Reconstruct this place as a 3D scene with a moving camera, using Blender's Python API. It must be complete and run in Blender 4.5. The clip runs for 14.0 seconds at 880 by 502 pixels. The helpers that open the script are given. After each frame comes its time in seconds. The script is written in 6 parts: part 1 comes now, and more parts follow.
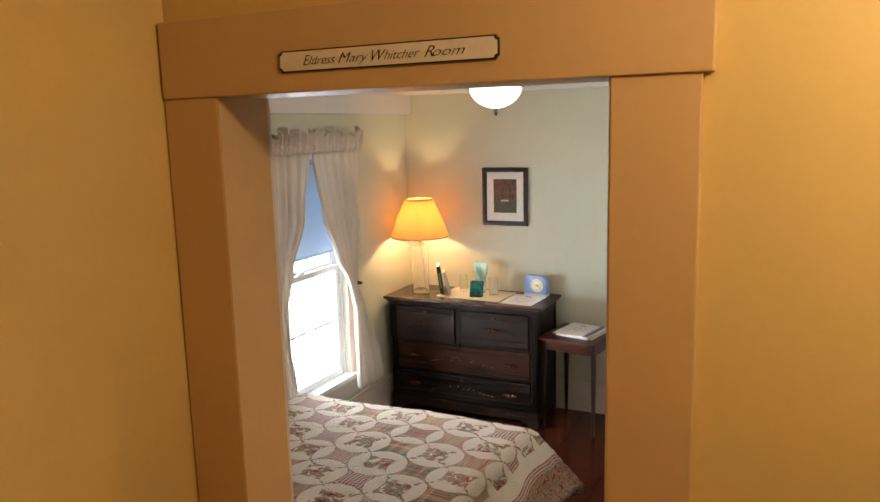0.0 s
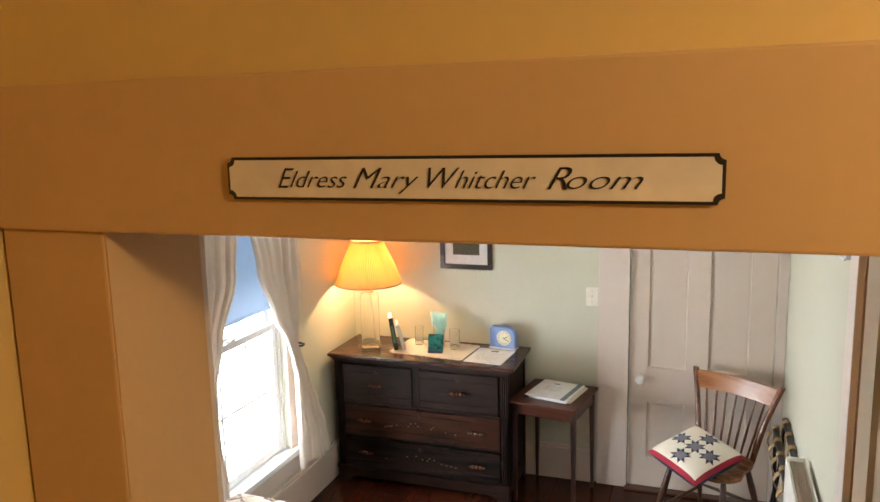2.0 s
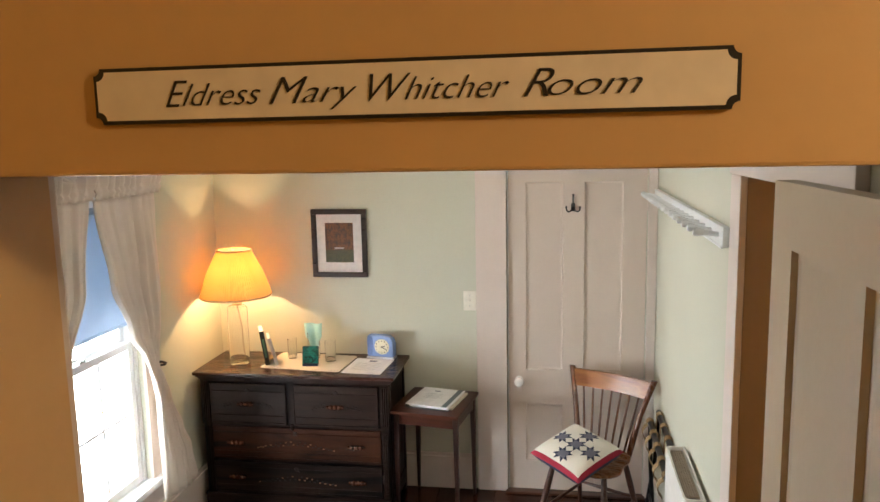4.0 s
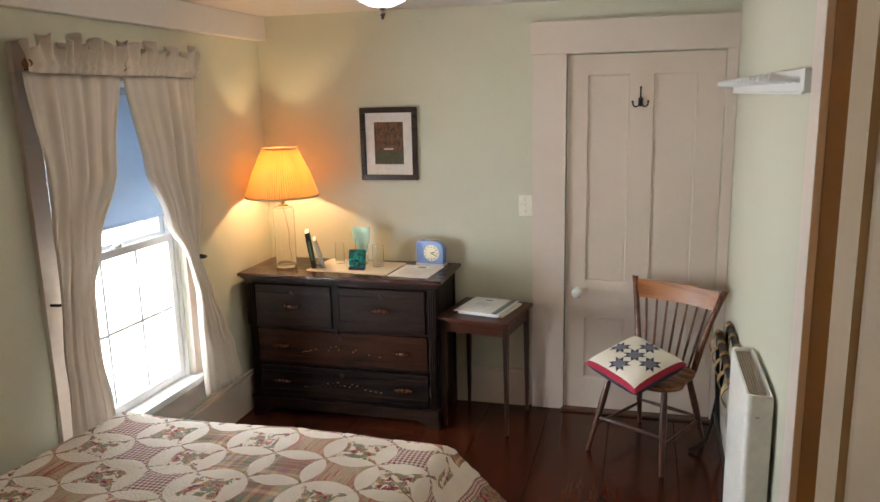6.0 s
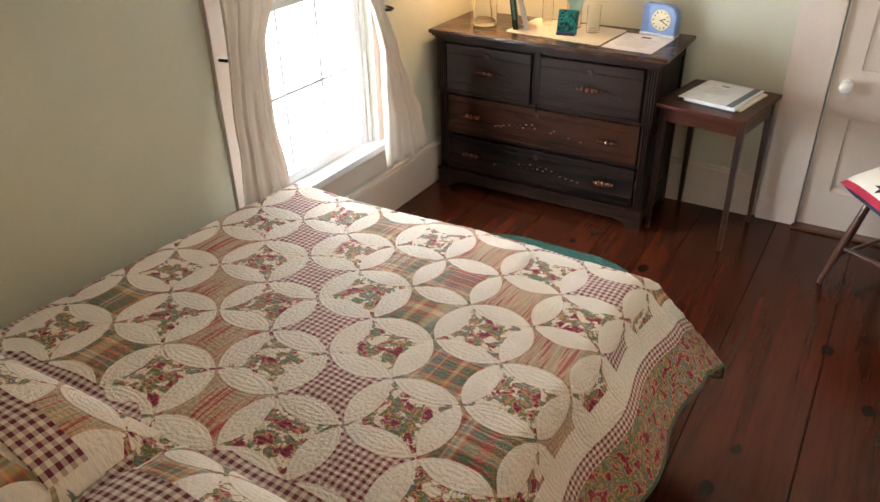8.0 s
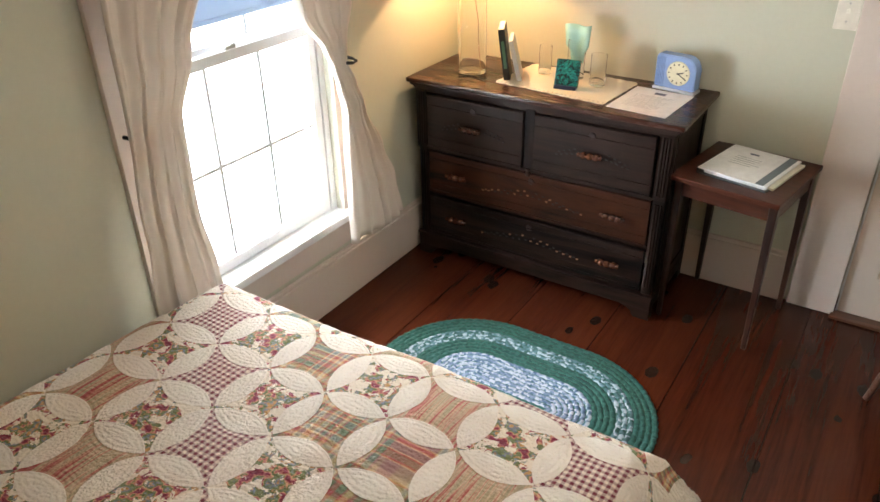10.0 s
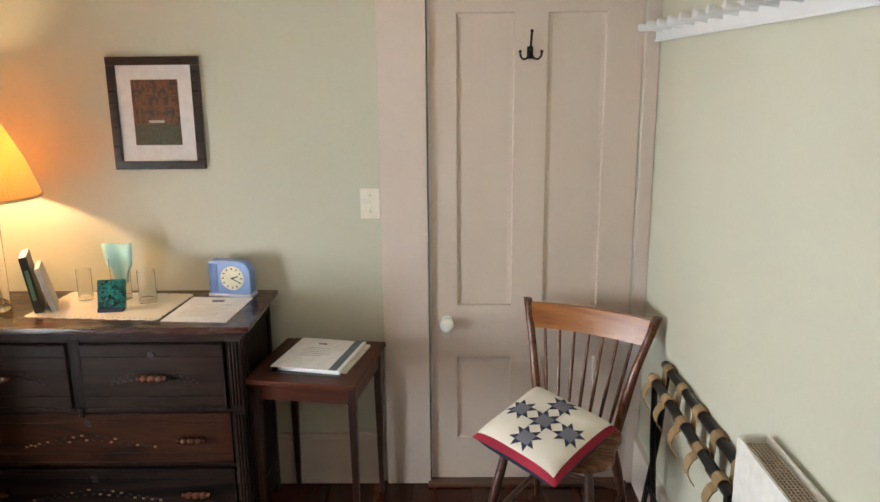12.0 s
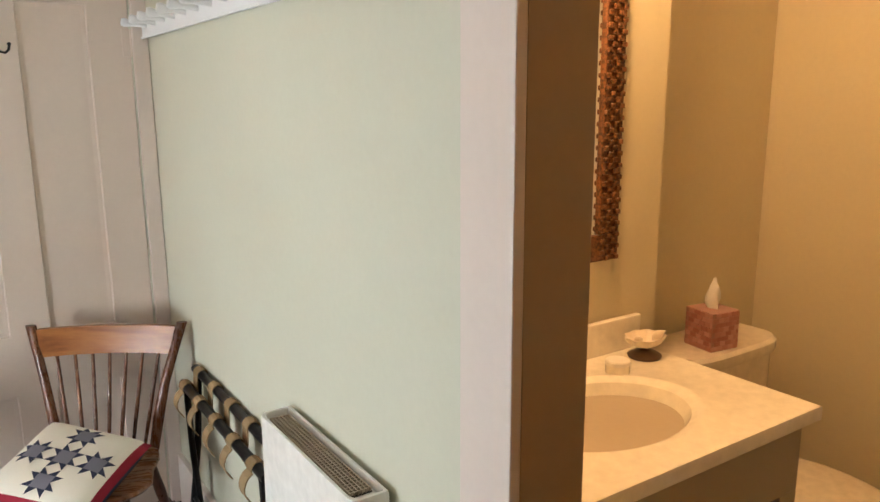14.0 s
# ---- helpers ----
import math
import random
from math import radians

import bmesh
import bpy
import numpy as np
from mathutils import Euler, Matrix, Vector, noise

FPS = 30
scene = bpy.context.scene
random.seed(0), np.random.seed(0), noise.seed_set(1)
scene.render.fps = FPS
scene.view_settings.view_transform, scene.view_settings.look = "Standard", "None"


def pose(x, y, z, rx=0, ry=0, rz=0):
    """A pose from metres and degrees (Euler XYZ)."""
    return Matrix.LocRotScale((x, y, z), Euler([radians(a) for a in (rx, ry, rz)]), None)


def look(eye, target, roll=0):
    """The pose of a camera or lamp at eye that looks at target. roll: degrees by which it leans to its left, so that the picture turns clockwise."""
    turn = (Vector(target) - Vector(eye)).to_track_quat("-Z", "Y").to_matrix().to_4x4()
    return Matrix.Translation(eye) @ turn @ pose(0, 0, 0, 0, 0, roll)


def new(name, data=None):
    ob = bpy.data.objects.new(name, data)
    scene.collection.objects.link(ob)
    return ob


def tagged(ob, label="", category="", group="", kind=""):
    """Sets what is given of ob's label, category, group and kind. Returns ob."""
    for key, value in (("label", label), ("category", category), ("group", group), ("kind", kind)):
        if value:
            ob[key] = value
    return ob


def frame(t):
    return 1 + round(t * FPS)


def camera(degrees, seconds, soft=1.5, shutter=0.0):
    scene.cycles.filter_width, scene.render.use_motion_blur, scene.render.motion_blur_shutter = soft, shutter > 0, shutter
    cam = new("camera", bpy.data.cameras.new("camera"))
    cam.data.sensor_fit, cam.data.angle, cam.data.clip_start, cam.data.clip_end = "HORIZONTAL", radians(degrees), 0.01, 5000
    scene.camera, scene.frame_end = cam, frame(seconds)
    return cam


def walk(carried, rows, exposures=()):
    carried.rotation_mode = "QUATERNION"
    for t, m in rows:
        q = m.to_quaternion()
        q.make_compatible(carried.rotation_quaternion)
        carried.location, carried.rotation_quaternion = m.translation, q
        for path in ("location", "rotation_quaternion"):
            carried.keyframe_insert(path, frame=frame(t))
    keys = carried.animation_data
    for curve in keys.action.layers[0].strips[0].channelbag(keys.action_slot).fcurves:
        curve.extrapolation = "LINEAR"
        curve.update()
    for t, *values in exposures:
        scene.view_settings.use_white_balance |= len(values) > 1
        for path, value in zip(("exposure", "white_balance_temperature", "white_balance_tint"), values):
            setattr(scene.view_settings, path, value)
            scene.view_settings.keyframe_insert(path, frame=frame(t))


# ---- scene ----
cam = camera(61.1, 14.0)
PATH = [
    (0, (-0.156, 0.009, 1.986), (-1.009, 1.787, 1.656), -1.5),
    (0.5, (-0.332, 0.264, 2.04), (-1.212, 2.029, 1.708), -1.6),
    (1, (-0.473, 0.437, 2.089), (-1.363, 2.196, 1.755), -1.6),
    (1.5, (-0.563, 0.512, 2.118), (-1.393, 2.3, 1.784), -1.6),
    (2, (-0.615, 0.578, 2.154), (-1.278, 2.436, 1.827), -1.3),
    (2.5, (-0.683, 0.592, 2.165), (-1.197, 2.499, 1.852), -1.1),
    (3, (-0.709, 0.608, 2.157), (-1.13, 2.539, 1.852), -1.1),
    (3.2, (-0.715, 0.629, 2.156), (-1.1, 2.567, 1.851), -1.0),
    (5.3, (-0.669, 0.769, 1.826), (-0.957, 2.729, 1.551), -1.2),
    (5.5, (-0.647, 0.803, 1.795), (-0.998, 2.75, 1.503), -1.3),
    (6, (-0.61, 0.895, 1.738), (-1.126, 2.785, 1.335), -1.3),
    (6.5, (-0.624, 0.96, 1.718), (-1.277, 2.757, 1.131), -1.3),
    (7, (-0.695, 1.074, 1.699), (-1.445, 2.767, 0.944), -1.2),
    (7.2, (-0.734, 1.124, 1.687), (-1.521, 2.768, 0.864), -1.2),
    (9.3, (-0.885, 1.803, 1.746), (-1.875, 3.143, 0.64), -1.3),
    (9.5, (-0.947, 1.852, 1.73), (-1.912, 3.22, 0.636), -0.6),
    (10, (-0.973, 1.99, 1.746), (-1.921, 3.435, 0.739), -1.1),
    (10.5, (-1.038, 2.07, 1.724), (-1.801, 3.7, 0.851), -0.6),
    (11, (-1.046, 2.09, 1.678), (-1.593, 3.87, 0.948), -0.4),
    (11.5, (-1.004, 2.123, 1.664), (-1.318, 4.001, 1.053), -0.3),
    (12, (-0.924, 2.14, 1.618), (-0.946, 4.086, 1.159), -0.5),
    (12.5, (-0.91, 2.133, 1.604), (-0.619, 4.067, 1.183), -0.4),
    (13, (-0.867, 2.136, 1.571), (-0.311, 4.013, 1.158), -0.6),
    (13.5, (-0.846, 2.122, 1.561), (-0.017, 3.894, 1.147), -0.4),
    (14, (-0.825, 2.133, 1.53), (0.271, 3.756, 1.124), -0.3),
]
walk(cam, [(t, look(eye, target, roll)) for t, eye, target, roll in PATH],
     exposures=[(0, -0.30), (0.5, -0.40), (1, -0.38), (2, -0.06), (3.2, -0.04), (5.3, -0.48), (6.5, -0.34), (7, -0.14), (9.4, 0.14), (10.5, -0.20), (11.5, -0.28), (12, -0.28), (12.5, -0.06), (13, -0.08), (14, -0.24)])

# ---- light ----
world = bpy.data.worlds.new("sky")
scene.world = world
world.use_nodes = True
wn = world.node_tree
sky = wn.nodes.new("ShaderNodeTexSky")
sky.sky_type = 'NISHITA'
sky.sun_disc = False
sky.sun_elevation = radians(48)
sky.sun_rotation = radians(90)
wn.links.new(sky.outputs[0], wn.nodes["Background"].inputs[0])
wn.nodes["Background"].inputs[1].default_value = 0.15


def sun_lamp():
    d = bpy.data.lights.new("sun", 'SUN')
    d.energy, d.angle, d.color = 3.0, radians(0.5), (1.0, 0.95, 0.88)
    o = new("sun", d)
    o.matrix_world = look((60, 0, 66), (0, 0, 0))
    return o


def point_lamp(name, at, watts, color, radius):
    d = bpy.data.lights.new(name, 'POINT')
    d.energy, d.color, d.shadow_soft_size = watts, color, radius
    o = new(name, d)
    o.location = at
    return o


sun_lamp()
WARM = (1.0, 0.62, 0.30)
win_d = bpy.data.lights.new("window_daylight", 'AREA')
win_d.shape, win_d.size, win_d.size_y = 'RECTANGLE', 0.76, 0.74
win_d.energy, win_d.color = 56.0, (0.88, 0.95, 1.0)
win_o = new("window_daylight", win_d)
win_o.matrix_world = look((-2.90, 3.592, 0.82), (-1.5, 3.592, 0.70))
point_lamp("ceiling_bulb", (-1.560, 3.64, 2.105), 10.0, (1.0, 0.80, 0.58), 0.05)
point_lamp("table_lamp_bulb", (-2.535, 4.645, 1.348), 16.0, (1.0, 0.68, 0.36), 0.018)
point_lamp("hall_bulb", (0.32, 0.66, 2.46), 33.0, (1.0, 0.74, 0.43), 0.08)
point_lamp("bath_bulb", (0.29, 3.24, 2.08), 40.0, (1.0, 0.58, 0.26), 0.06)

# ---- materials ----


class Graph:
    """A node material with short ways to add nodes."""

    def __init__(self, name):
        self.m = bpy.data.materials.new(name)
        self.m.use_nodes = True
        self.t = self.m.node_tree
        self.b = self.t.nodes["Principled BSDF"]

    def put(self, slot, v):
        if isinstance(v, bpy.types.NodeSocket):
            self.t.links.new(v, slot)
        elif isinstance(v, (tuple, list)) and len(v) == 3 and slot.type == 'RGBA':
            slot.default_value = (*v, 1)
        else:
            slot.default_value = v

    def node(self, kind, **props):
        n = self.t.nodes.new(kind)
        for k, v in props.items():
            setattr(n, k, v)
        return n

    def coords(self, which="Object", scale=(1, 1, 1)):
        c = self.node("ShaderNodeTexCoord")
        mp = self.node("ShaderNodeMapping")
        mp.inputs["Scale"].default_value = scale
        self.put(mp.inputs["Vector"], c.outputs[which])
        return mp.outputs[0]

    def noise(self, vec, scale, detail=4, rough=0.55, distort=0.0):
        n = self.node("ShaderNodeTexNoise")
        self.put(n.inputs["Vector"], vec)
        for k, v in (("Scale", scale), ("Detail", detail), ("Roughness", rough), ("Distortion", distort)):
            n.inputs[k].default_value = v
        return n.outputs["Fac"]

    def math(self, op, a, b=0.0, c=0.0):
        n = self.node("ShaderNodeMath", operation=op)
        self.put(n.inputs[0], a), self.put(n.inputs[1], b), self.put(n.inputs[2], c)
        return n.outputs[0]

    def ramp(self, fac, stops):
        n = self.node("ShaderNodeValToRGB")
        e = n.color_ramp.elements
        while len(e) < len(stops):
            e.new(0.5)
        for el, (p, c) in zip(e, stops):
            el.position, el.color = p, (*c, 1)
        self.put(n.inputs[0], fac)
        return n.outputs[0]

    def mix(self, fac, a, b, blend='MIX'):
        n = self.node("ShaderNodeMix", data_type='RGBA', blend_type=blend)
        self.put(n.inputs[0], fac), self.put(n.inputs[6], a), self.put(n.inputs[7], b)
        return n.outputs[2]

    def bump(self, height, strength=0.3, dist=0.002):
        n = self.node("ShaderNodeBump")
        n.inputs["Strength"].default_value, n.inputs["Distance"].default_value = strength, dist
        self.put(n.inputs["Height"], height)
        self.put(self.b.inputs["Normal"], n.outputs[0])

    def out(self, color=None, rough=0.5, metal=0.0, **more):
        if color is not None:
            self.put(self.b.inputs["Base Color"], color)
        self.put(self.b.inputs["Roughness"], rough)
        self.b.inputs["Metallic"].default_value = metal
        for k, v in more.items():
            self.put(self.b.inputs[k.replace("_", " ")], v)
        return self.m


def tint(c, k):
    return tuple(min(1.0, max(0.0, v * k)) for v in c)


def paint(name, color, rough=0.5, vary=0.06, grain=60, relief=0.15, dist=0.0015):
    """Brushed or rolled paint: slow blotches, a fine orange-peel relief."""
    g = Graph(name)
    v = g.coords()
    blot = g.noise(v, 1.7, 3)
    fine = g.noise(v, grain, 3)
    f = g.math('ADD', g.math('MULTIPLY', blot, 0.7), g.math('MULTIPLY', fine, 0.3))
    col = g.ramp(f, [(0.3, tint(color, 1 - vary)), (0.7, tint(color, 1 + vary))])
    g.bump(g.math('ADD', fine, g.math('MULTIPLY', g.noise(v, 9, 2), 1.5)), relief, dist)
    r = g.math('ADD', g.math('MULTIPLY', blot, 0.15), rough - 0.07)
    return g.out(col, r)


def wood(name, dark, light, rough=0.35, axis=0, ring=9.0, stretch=0.07, relief=0.25, spec=0.5):
    """Wood with its grain along one axis."""
    g = Graph(name)
    sc = [1, 1, 1]
    sc[axis] = stretch
    v = g.coords(scale=tuple(sc))
    n = g.noise(v, ring, 5, 0.6, 1.2)
    fine = g.noise(v, ring * 14, 3, 0.6)
    w = g.math('PINGPONG', g.math('MULTIPLY', n, 6.0), 1.0)
    f = g.math('ADD', g.math('MULTIPLY', w, 0.55), g.math('MULTIPLY', fine, 0.45))
    info = g.node("ShaderNodeObjectInfo")
    f = g.math('ADD', f, g.math('MULTIPLY', g.math('SUBTRACT', info.outputs["Random"], 0.5), 0.18))
    col = g.ramp(f, [(0.25, dark), (0.8, light)])
    g.bump(fine, relief, 0.001)
    return g.out(col, g.math('ADD', g.math('MULTIPLY', fine, 0.2), rough - 0.1), Specular_IOR_Level=spec)


def plain(name, color, rough=0.5, metal=0.0, **more):
    g = Graph(name)
    f = g.noise(g.coords(), 35, 3)
    return g.out(g.ramp(f, [(0.3, tint(color, 0.93)), (0.7, tint(color, 1.06))]), rough, metal, **more)


def cloth(name, color, weave=900, rough=0.9, relief=0.3, **more):
    g = Graph(name)
    v = g.coords()
    w = g.noise(v, weave, 2)
    b = g.noise(v, 5, 3)
    g.bump(w, relief, 0.0008)
    return g.out(g.ramp(g.math('ADD', g.math('MULTIPLY', w, 0.4), g.math('MULTIPLY', b, 0.6)),
                        [(0.3, tint(color, 0.9)), (0.7, tint(color, 1.06))]), rough, **more)


def glass(name, color=(1, 1, 1), rough=0.02):
    g = Graph(name)
    return g.out(color, rough, Transmission_Weight=1.0, IOR=1.45)


M_GREEN = paint("sage_wall_paint", (0.60, 0.60, 0.485), 0.55, 0.04)
M_YELLOW = paint("ochre_hall_paint", (0.70, 0.50, 0.185), 0.5, 0.05, relief=0.3)
M_OCHRE_TRIM = paint("tan_trim_paint", (0.62, 0.40, 0.185), 0.45, 0.05, relief=0.3)
M_TRIM = paint("cream_trim_paint", (0.70, 0.605, 0.54), 0.42, 0.04)
M_DOOR = paint("cream_door_paint", (0.68, 0.575, 0.495), 0.42, 0.04)
M_TAN_DOOR = paint("tan_door_paint", (0.52, 0.41, 0.27), 0.45, 0.05)
M_BROWN_JAMB = paint("brown_jamb_paint", (0.36, 0.25, 0.15), 0.5, 0.05)
M_CEIL = paint("ceiling_paint", (0.70, 0.66, 0.64), 0.7, 0.04)
M_WINWHITE = paint("window_white_paint", (0.80, 0.81, 0.82), 0.4, 0.03)
M_BATH = paint("bath_wall_paint", (0.66, 0.58, 0.40), 0.55, 0.05)

# ---- building blocks ----


def part(name, bm, material, parent=None, label=""):
    me = bpy.data.meshes.new(name)
    bm.to_mesh(me)
    bm.free()
    me.materials.append(material)
    o = new(name, me)
    if parent is not None:
        o.parent = parent
    if label:
        o["label"] = label
    return o


def thing(name, label, category, at=(0, 0, 0), turn=0, group="", kind=""):
    o = new(name)
    o.empty_display_size = 0.05
    o.matrix_world = pose(*at, 0, 0, turn)
    return tagged(o, label, category, group, kind)


def smooth(o, angle=40):
    me = o.data
    me.polygons.foreach_set("use_smooth", [True] * len(me.polygons))
    me.set_sharp_from_angle(angle=radians(angle))
    return o


def box(bm, x0, x1, y0, y1, z0, z1, bevel=0.0, seg=2):
    r = bmesh.ops.create_cube(bm, size=1)
    vs = r["verts"]
    for v in vs:
        v.co = Vector((x0 + (v.co.x + .5) * (x1 - x0), y0 + (v.co.y + .5) * (y1 - y0), z0 + (v.co.z + .5) * (z1 - z0)))
    if bevel:
        es = list({e for v in vs for e in v.link_edges})
        bmesh.ops.bevel(bm, geom=es, offset=bevel, segments=seg, profile=0.6, affect='EDGES')
    return vs


def boxes(*rows, bevel=0.0):
    bm = bmesh.new()
    for r in rows:
        box(bm, *r, bevel=bevel)
    return bm


def lathe(bm, profile, at=(0, 0, 0), seg=24, axis=None):
    """Turns (radius, height) pairs round a line from at along axis."""
    at = Vector(at)
    q = Vector((0, 0, 1)).rotation_difference(Vector(axis if axis else (0, 0, 1)).normalized())
    rings = []
    for r, h in profile:
        if r < 1e-5:
            rings.append([bm.verts.new(at + q @ Vector((0, 0, h)))])
        else:
            rings.append([bm.verts.new(at + q @ Vector((r * math.cos(2 * math.pi * k / seg), r * math.sin(2 * math.pi * k / seg), h)))
                          for k in range(seg)])
    for a, b in zip(rings, rings[1:]):
        for k in range(seg):
            n = (k + 1) % seg
            if len(a) == 1 and len(b) == 1:
                continue
            if len(a) == 1:
                bm.faces.new((a[0], b[n], b[k]))
            elif len(b) == 1:
                bm.faces.new((a[k], a[n], b[0]))
            else:
                bm.faces.new((a[k], a[n], b[n], b[k]))
    return bm


def rod(bm, p, q, r0, r1=None, seg=12):
    p, q = Vector(p), Vector(q)
    r1 = r0 if r1 is None else r1
    d = (q - p).length
    return lathe(bm, [(0, 0), (r0, 0), (r1, d), (0, d)], p, seg, q - p)


def tube(bm, pts, r, seg=8):
    """A round bar through points."""
    pts = [Vector(p) for p in pts]
    rings = []
    for k, p in enumerate(pts):
        d = (pts[min(k + 1, len(pts) - 1)] - pts[max(k - 1, 0)]).normalized()
        q = Vector((0, 0, 1)).rotation_difference(d)
        rings.append([bm.verts.new(p + q @ Vector((r * math.cos(2 * math.pi * i / seg), r * math.sin(2 * math.pi * i / seg), 0))) for i in range(seg)])
    for a, b in zip(rings, rings[1:]):
        for i in range(seg):
            bm.faces.new((a[i], a[(i + 1) % seg], b[(i + 1) % seg], b[i]))
    bm.faces.new(rings[0][::-1]), bm.faces.new(rings[-1])
    return bm


def sheet(bm, rows):
    """A grid of faces through rows of points."""
    vs = [[bm.verts.new(p) for p in r] for r in rows]
    for a, b in zip(vs, vs[1:]):
        for k in range(len(a) - 1):
            bm.faces.new((a[k], a[k + 1], b[k + 1], b[k]))
    return vs


def prism(bm, outline, z0, z1):
    """An upright prism over an outline of (x, y)."""
    lo = [bm.verts.new((x, y, z0)) for x, y in outline]
    hi = [bm.verts.new((x, y, z1)) for x, y in outline]
    n = len(lo)
    bm.faces.new(lo[::-1]), bm.faces.new(hi)
    for k in range(n):
        bm.faces.new((lo[k], lo[(k + 1) % n], hi[(k + 1) % n], hi[k]))
    return bm


def struct(name, bm, material, label="", category="", parent=None):
    o = part(name, bm, material, parent, label)
    if parent is None:
        tagged(o, label, category, kind="structure")
    return o


# ---- plan ----
W, E, N, H = -2.76, -0.168, 4.90, 2.21      # room: west, east and north faces, ceiling
S0, S1 = 1.205, 1.334                       # entry wall, hall face and room face
DL, DR, DH = -1.202, -0.424, 2.055          # entry opening
HX0, HX1, HY0 = -1.347, 1.70, -1.30        # hall
BY0, BY1, BH = 2.13, 2.878, 1.962          # bathroom opening in the east wall
WY0, WY1, WZ0, WZ1 = 3.185, 4.0, 0.372, 1.86  # window opening
BX0, BX1, BN = -0.050, 1.50, 3.40          # bathroom

# ---- large structure ----
SKEW = Matrix.Translation((E, N, 0)) @ pose(0, 0, 0, 0, 0, -0.5) @ Matrix.Translation((-E, -N, 0))  # the east wall stands askew


def askew(o):
    o.matrix_world = SKEW @ o.matrix_world
    return o


J = .018
struct("wall_north", boxes((W - .2, -1.0, N, N + .15, 0, 2.75), (-1.0, -.222, N, N + .15, 1.942, 2.75), (-.222, .2, N, N + .15, 0, 2.75)), M_GREEN,
       "sage green painted plaster wall behind the dresser", "wall")
struct("wall_west", boxes((W - .2, W, S1, WY0, 0, 2.75), (W - .2, W, WY1, N, 0, 2.75), (W - .2, W, WY0, WY1, 0, WZ0), (W - .2, W, WY0, WY1, WZ1, 2.75)), M_GREEN,
       "sage green painted plaster wall with a window", "wall")
askew(struct("wall_east", boxes((E, BX0, BY1 + J, N + .05, 0, 2.75), (E, BX0, BY0 - J, BY1 + J, BH + J, 2.75), (E, BX0, S1 + .02, BY0 - J, 0, 2.75)), M_GREEN,
             "pale green painted wall with a bathroom doorway", "wall"))
struct("wall_south", boxes((W - .2, DL - J, S0 + .06, S1, 0, 2.75), (DR + J, .25, S0 + .06, S1, 0, 2.75), (DL - J, DR + J, S0 + .06, S1, DH + J, 2.75)), M_GREEN,
       "sage green room side of the entry wall", "wall")
struct("wall_hall_north", boxes((HX0 - .1, DL - J, S0, S0 + .06, 0, 2.75), (DR + J, HX1 + .1, S0, S0 + .06, 0, 2.75), (DL - J, DR + J, S0, S0 + .06, DH + J, 2.75)), M_YELLOW,
       "ochre yellow hall wall round the entry", "wall")
struct("wall_hall_west", boxes((HX0 - .1, HX0, HY0, S0, 0, 2.75)), M_YELLOW, "ochre yellow hall wall", "wall")
struct("wall_hall_east", boxes((HX1, HX1 + .1, HY0, S0, 0, 2.75)), M_YELLOW, "ochre yellow hall wall", "wall")
struct("wall_hall_south", boxes((HX0 - .1, HX1 + .1, HY0 - .1, HY0, 0, 2.75)), M_YELLOW, "ochre yellow hall wall", "wall")
struct("ceiling", boxes((W - .2, .10, S0 + .06, N + .15, H, H + .1)), M_CEIL, "off-white painted plaster ceiling", "ceiling")
struct("ceiling_hall", boxes((HX0 - .1, HX1 + .1, HY0 - .1, S0 + .06, 2.58, 2.68)), M_CEIL, "off-white hall ceiling", "ceiling")
struct("wall_bath", boxes((-.09, .72, BN, BN + .30, 0, 2.75), (.72, BX1 + .1, 3.61, 3.75, 0, 2.75), (BX1, BX1 + .1, 1.4, 3.61, 0, 2.75), (.10, BX1 + .1, 1.3, 1.4, 0, 2.75)), M_BATH,
       "warm beige bathroom walls", "wall")
struct("ceiling_bath", boxes((.0, BX1 + .1, 1.3, 3.8, 2.4, 2.5)), M_CEIL, "off-white bathroom ceiling", "ceiling")

# ---- floor ----
M_SUB = plain("floor_gap_dirt", (0.02, 0.012, 0.01), 0.9)
struct("floor_base", boxes((W - .2, HX1 + .1, HY0 - .1, N + .15, -.12, -.022)), M_SUB, "dark gaps under the floor boards", "floor")


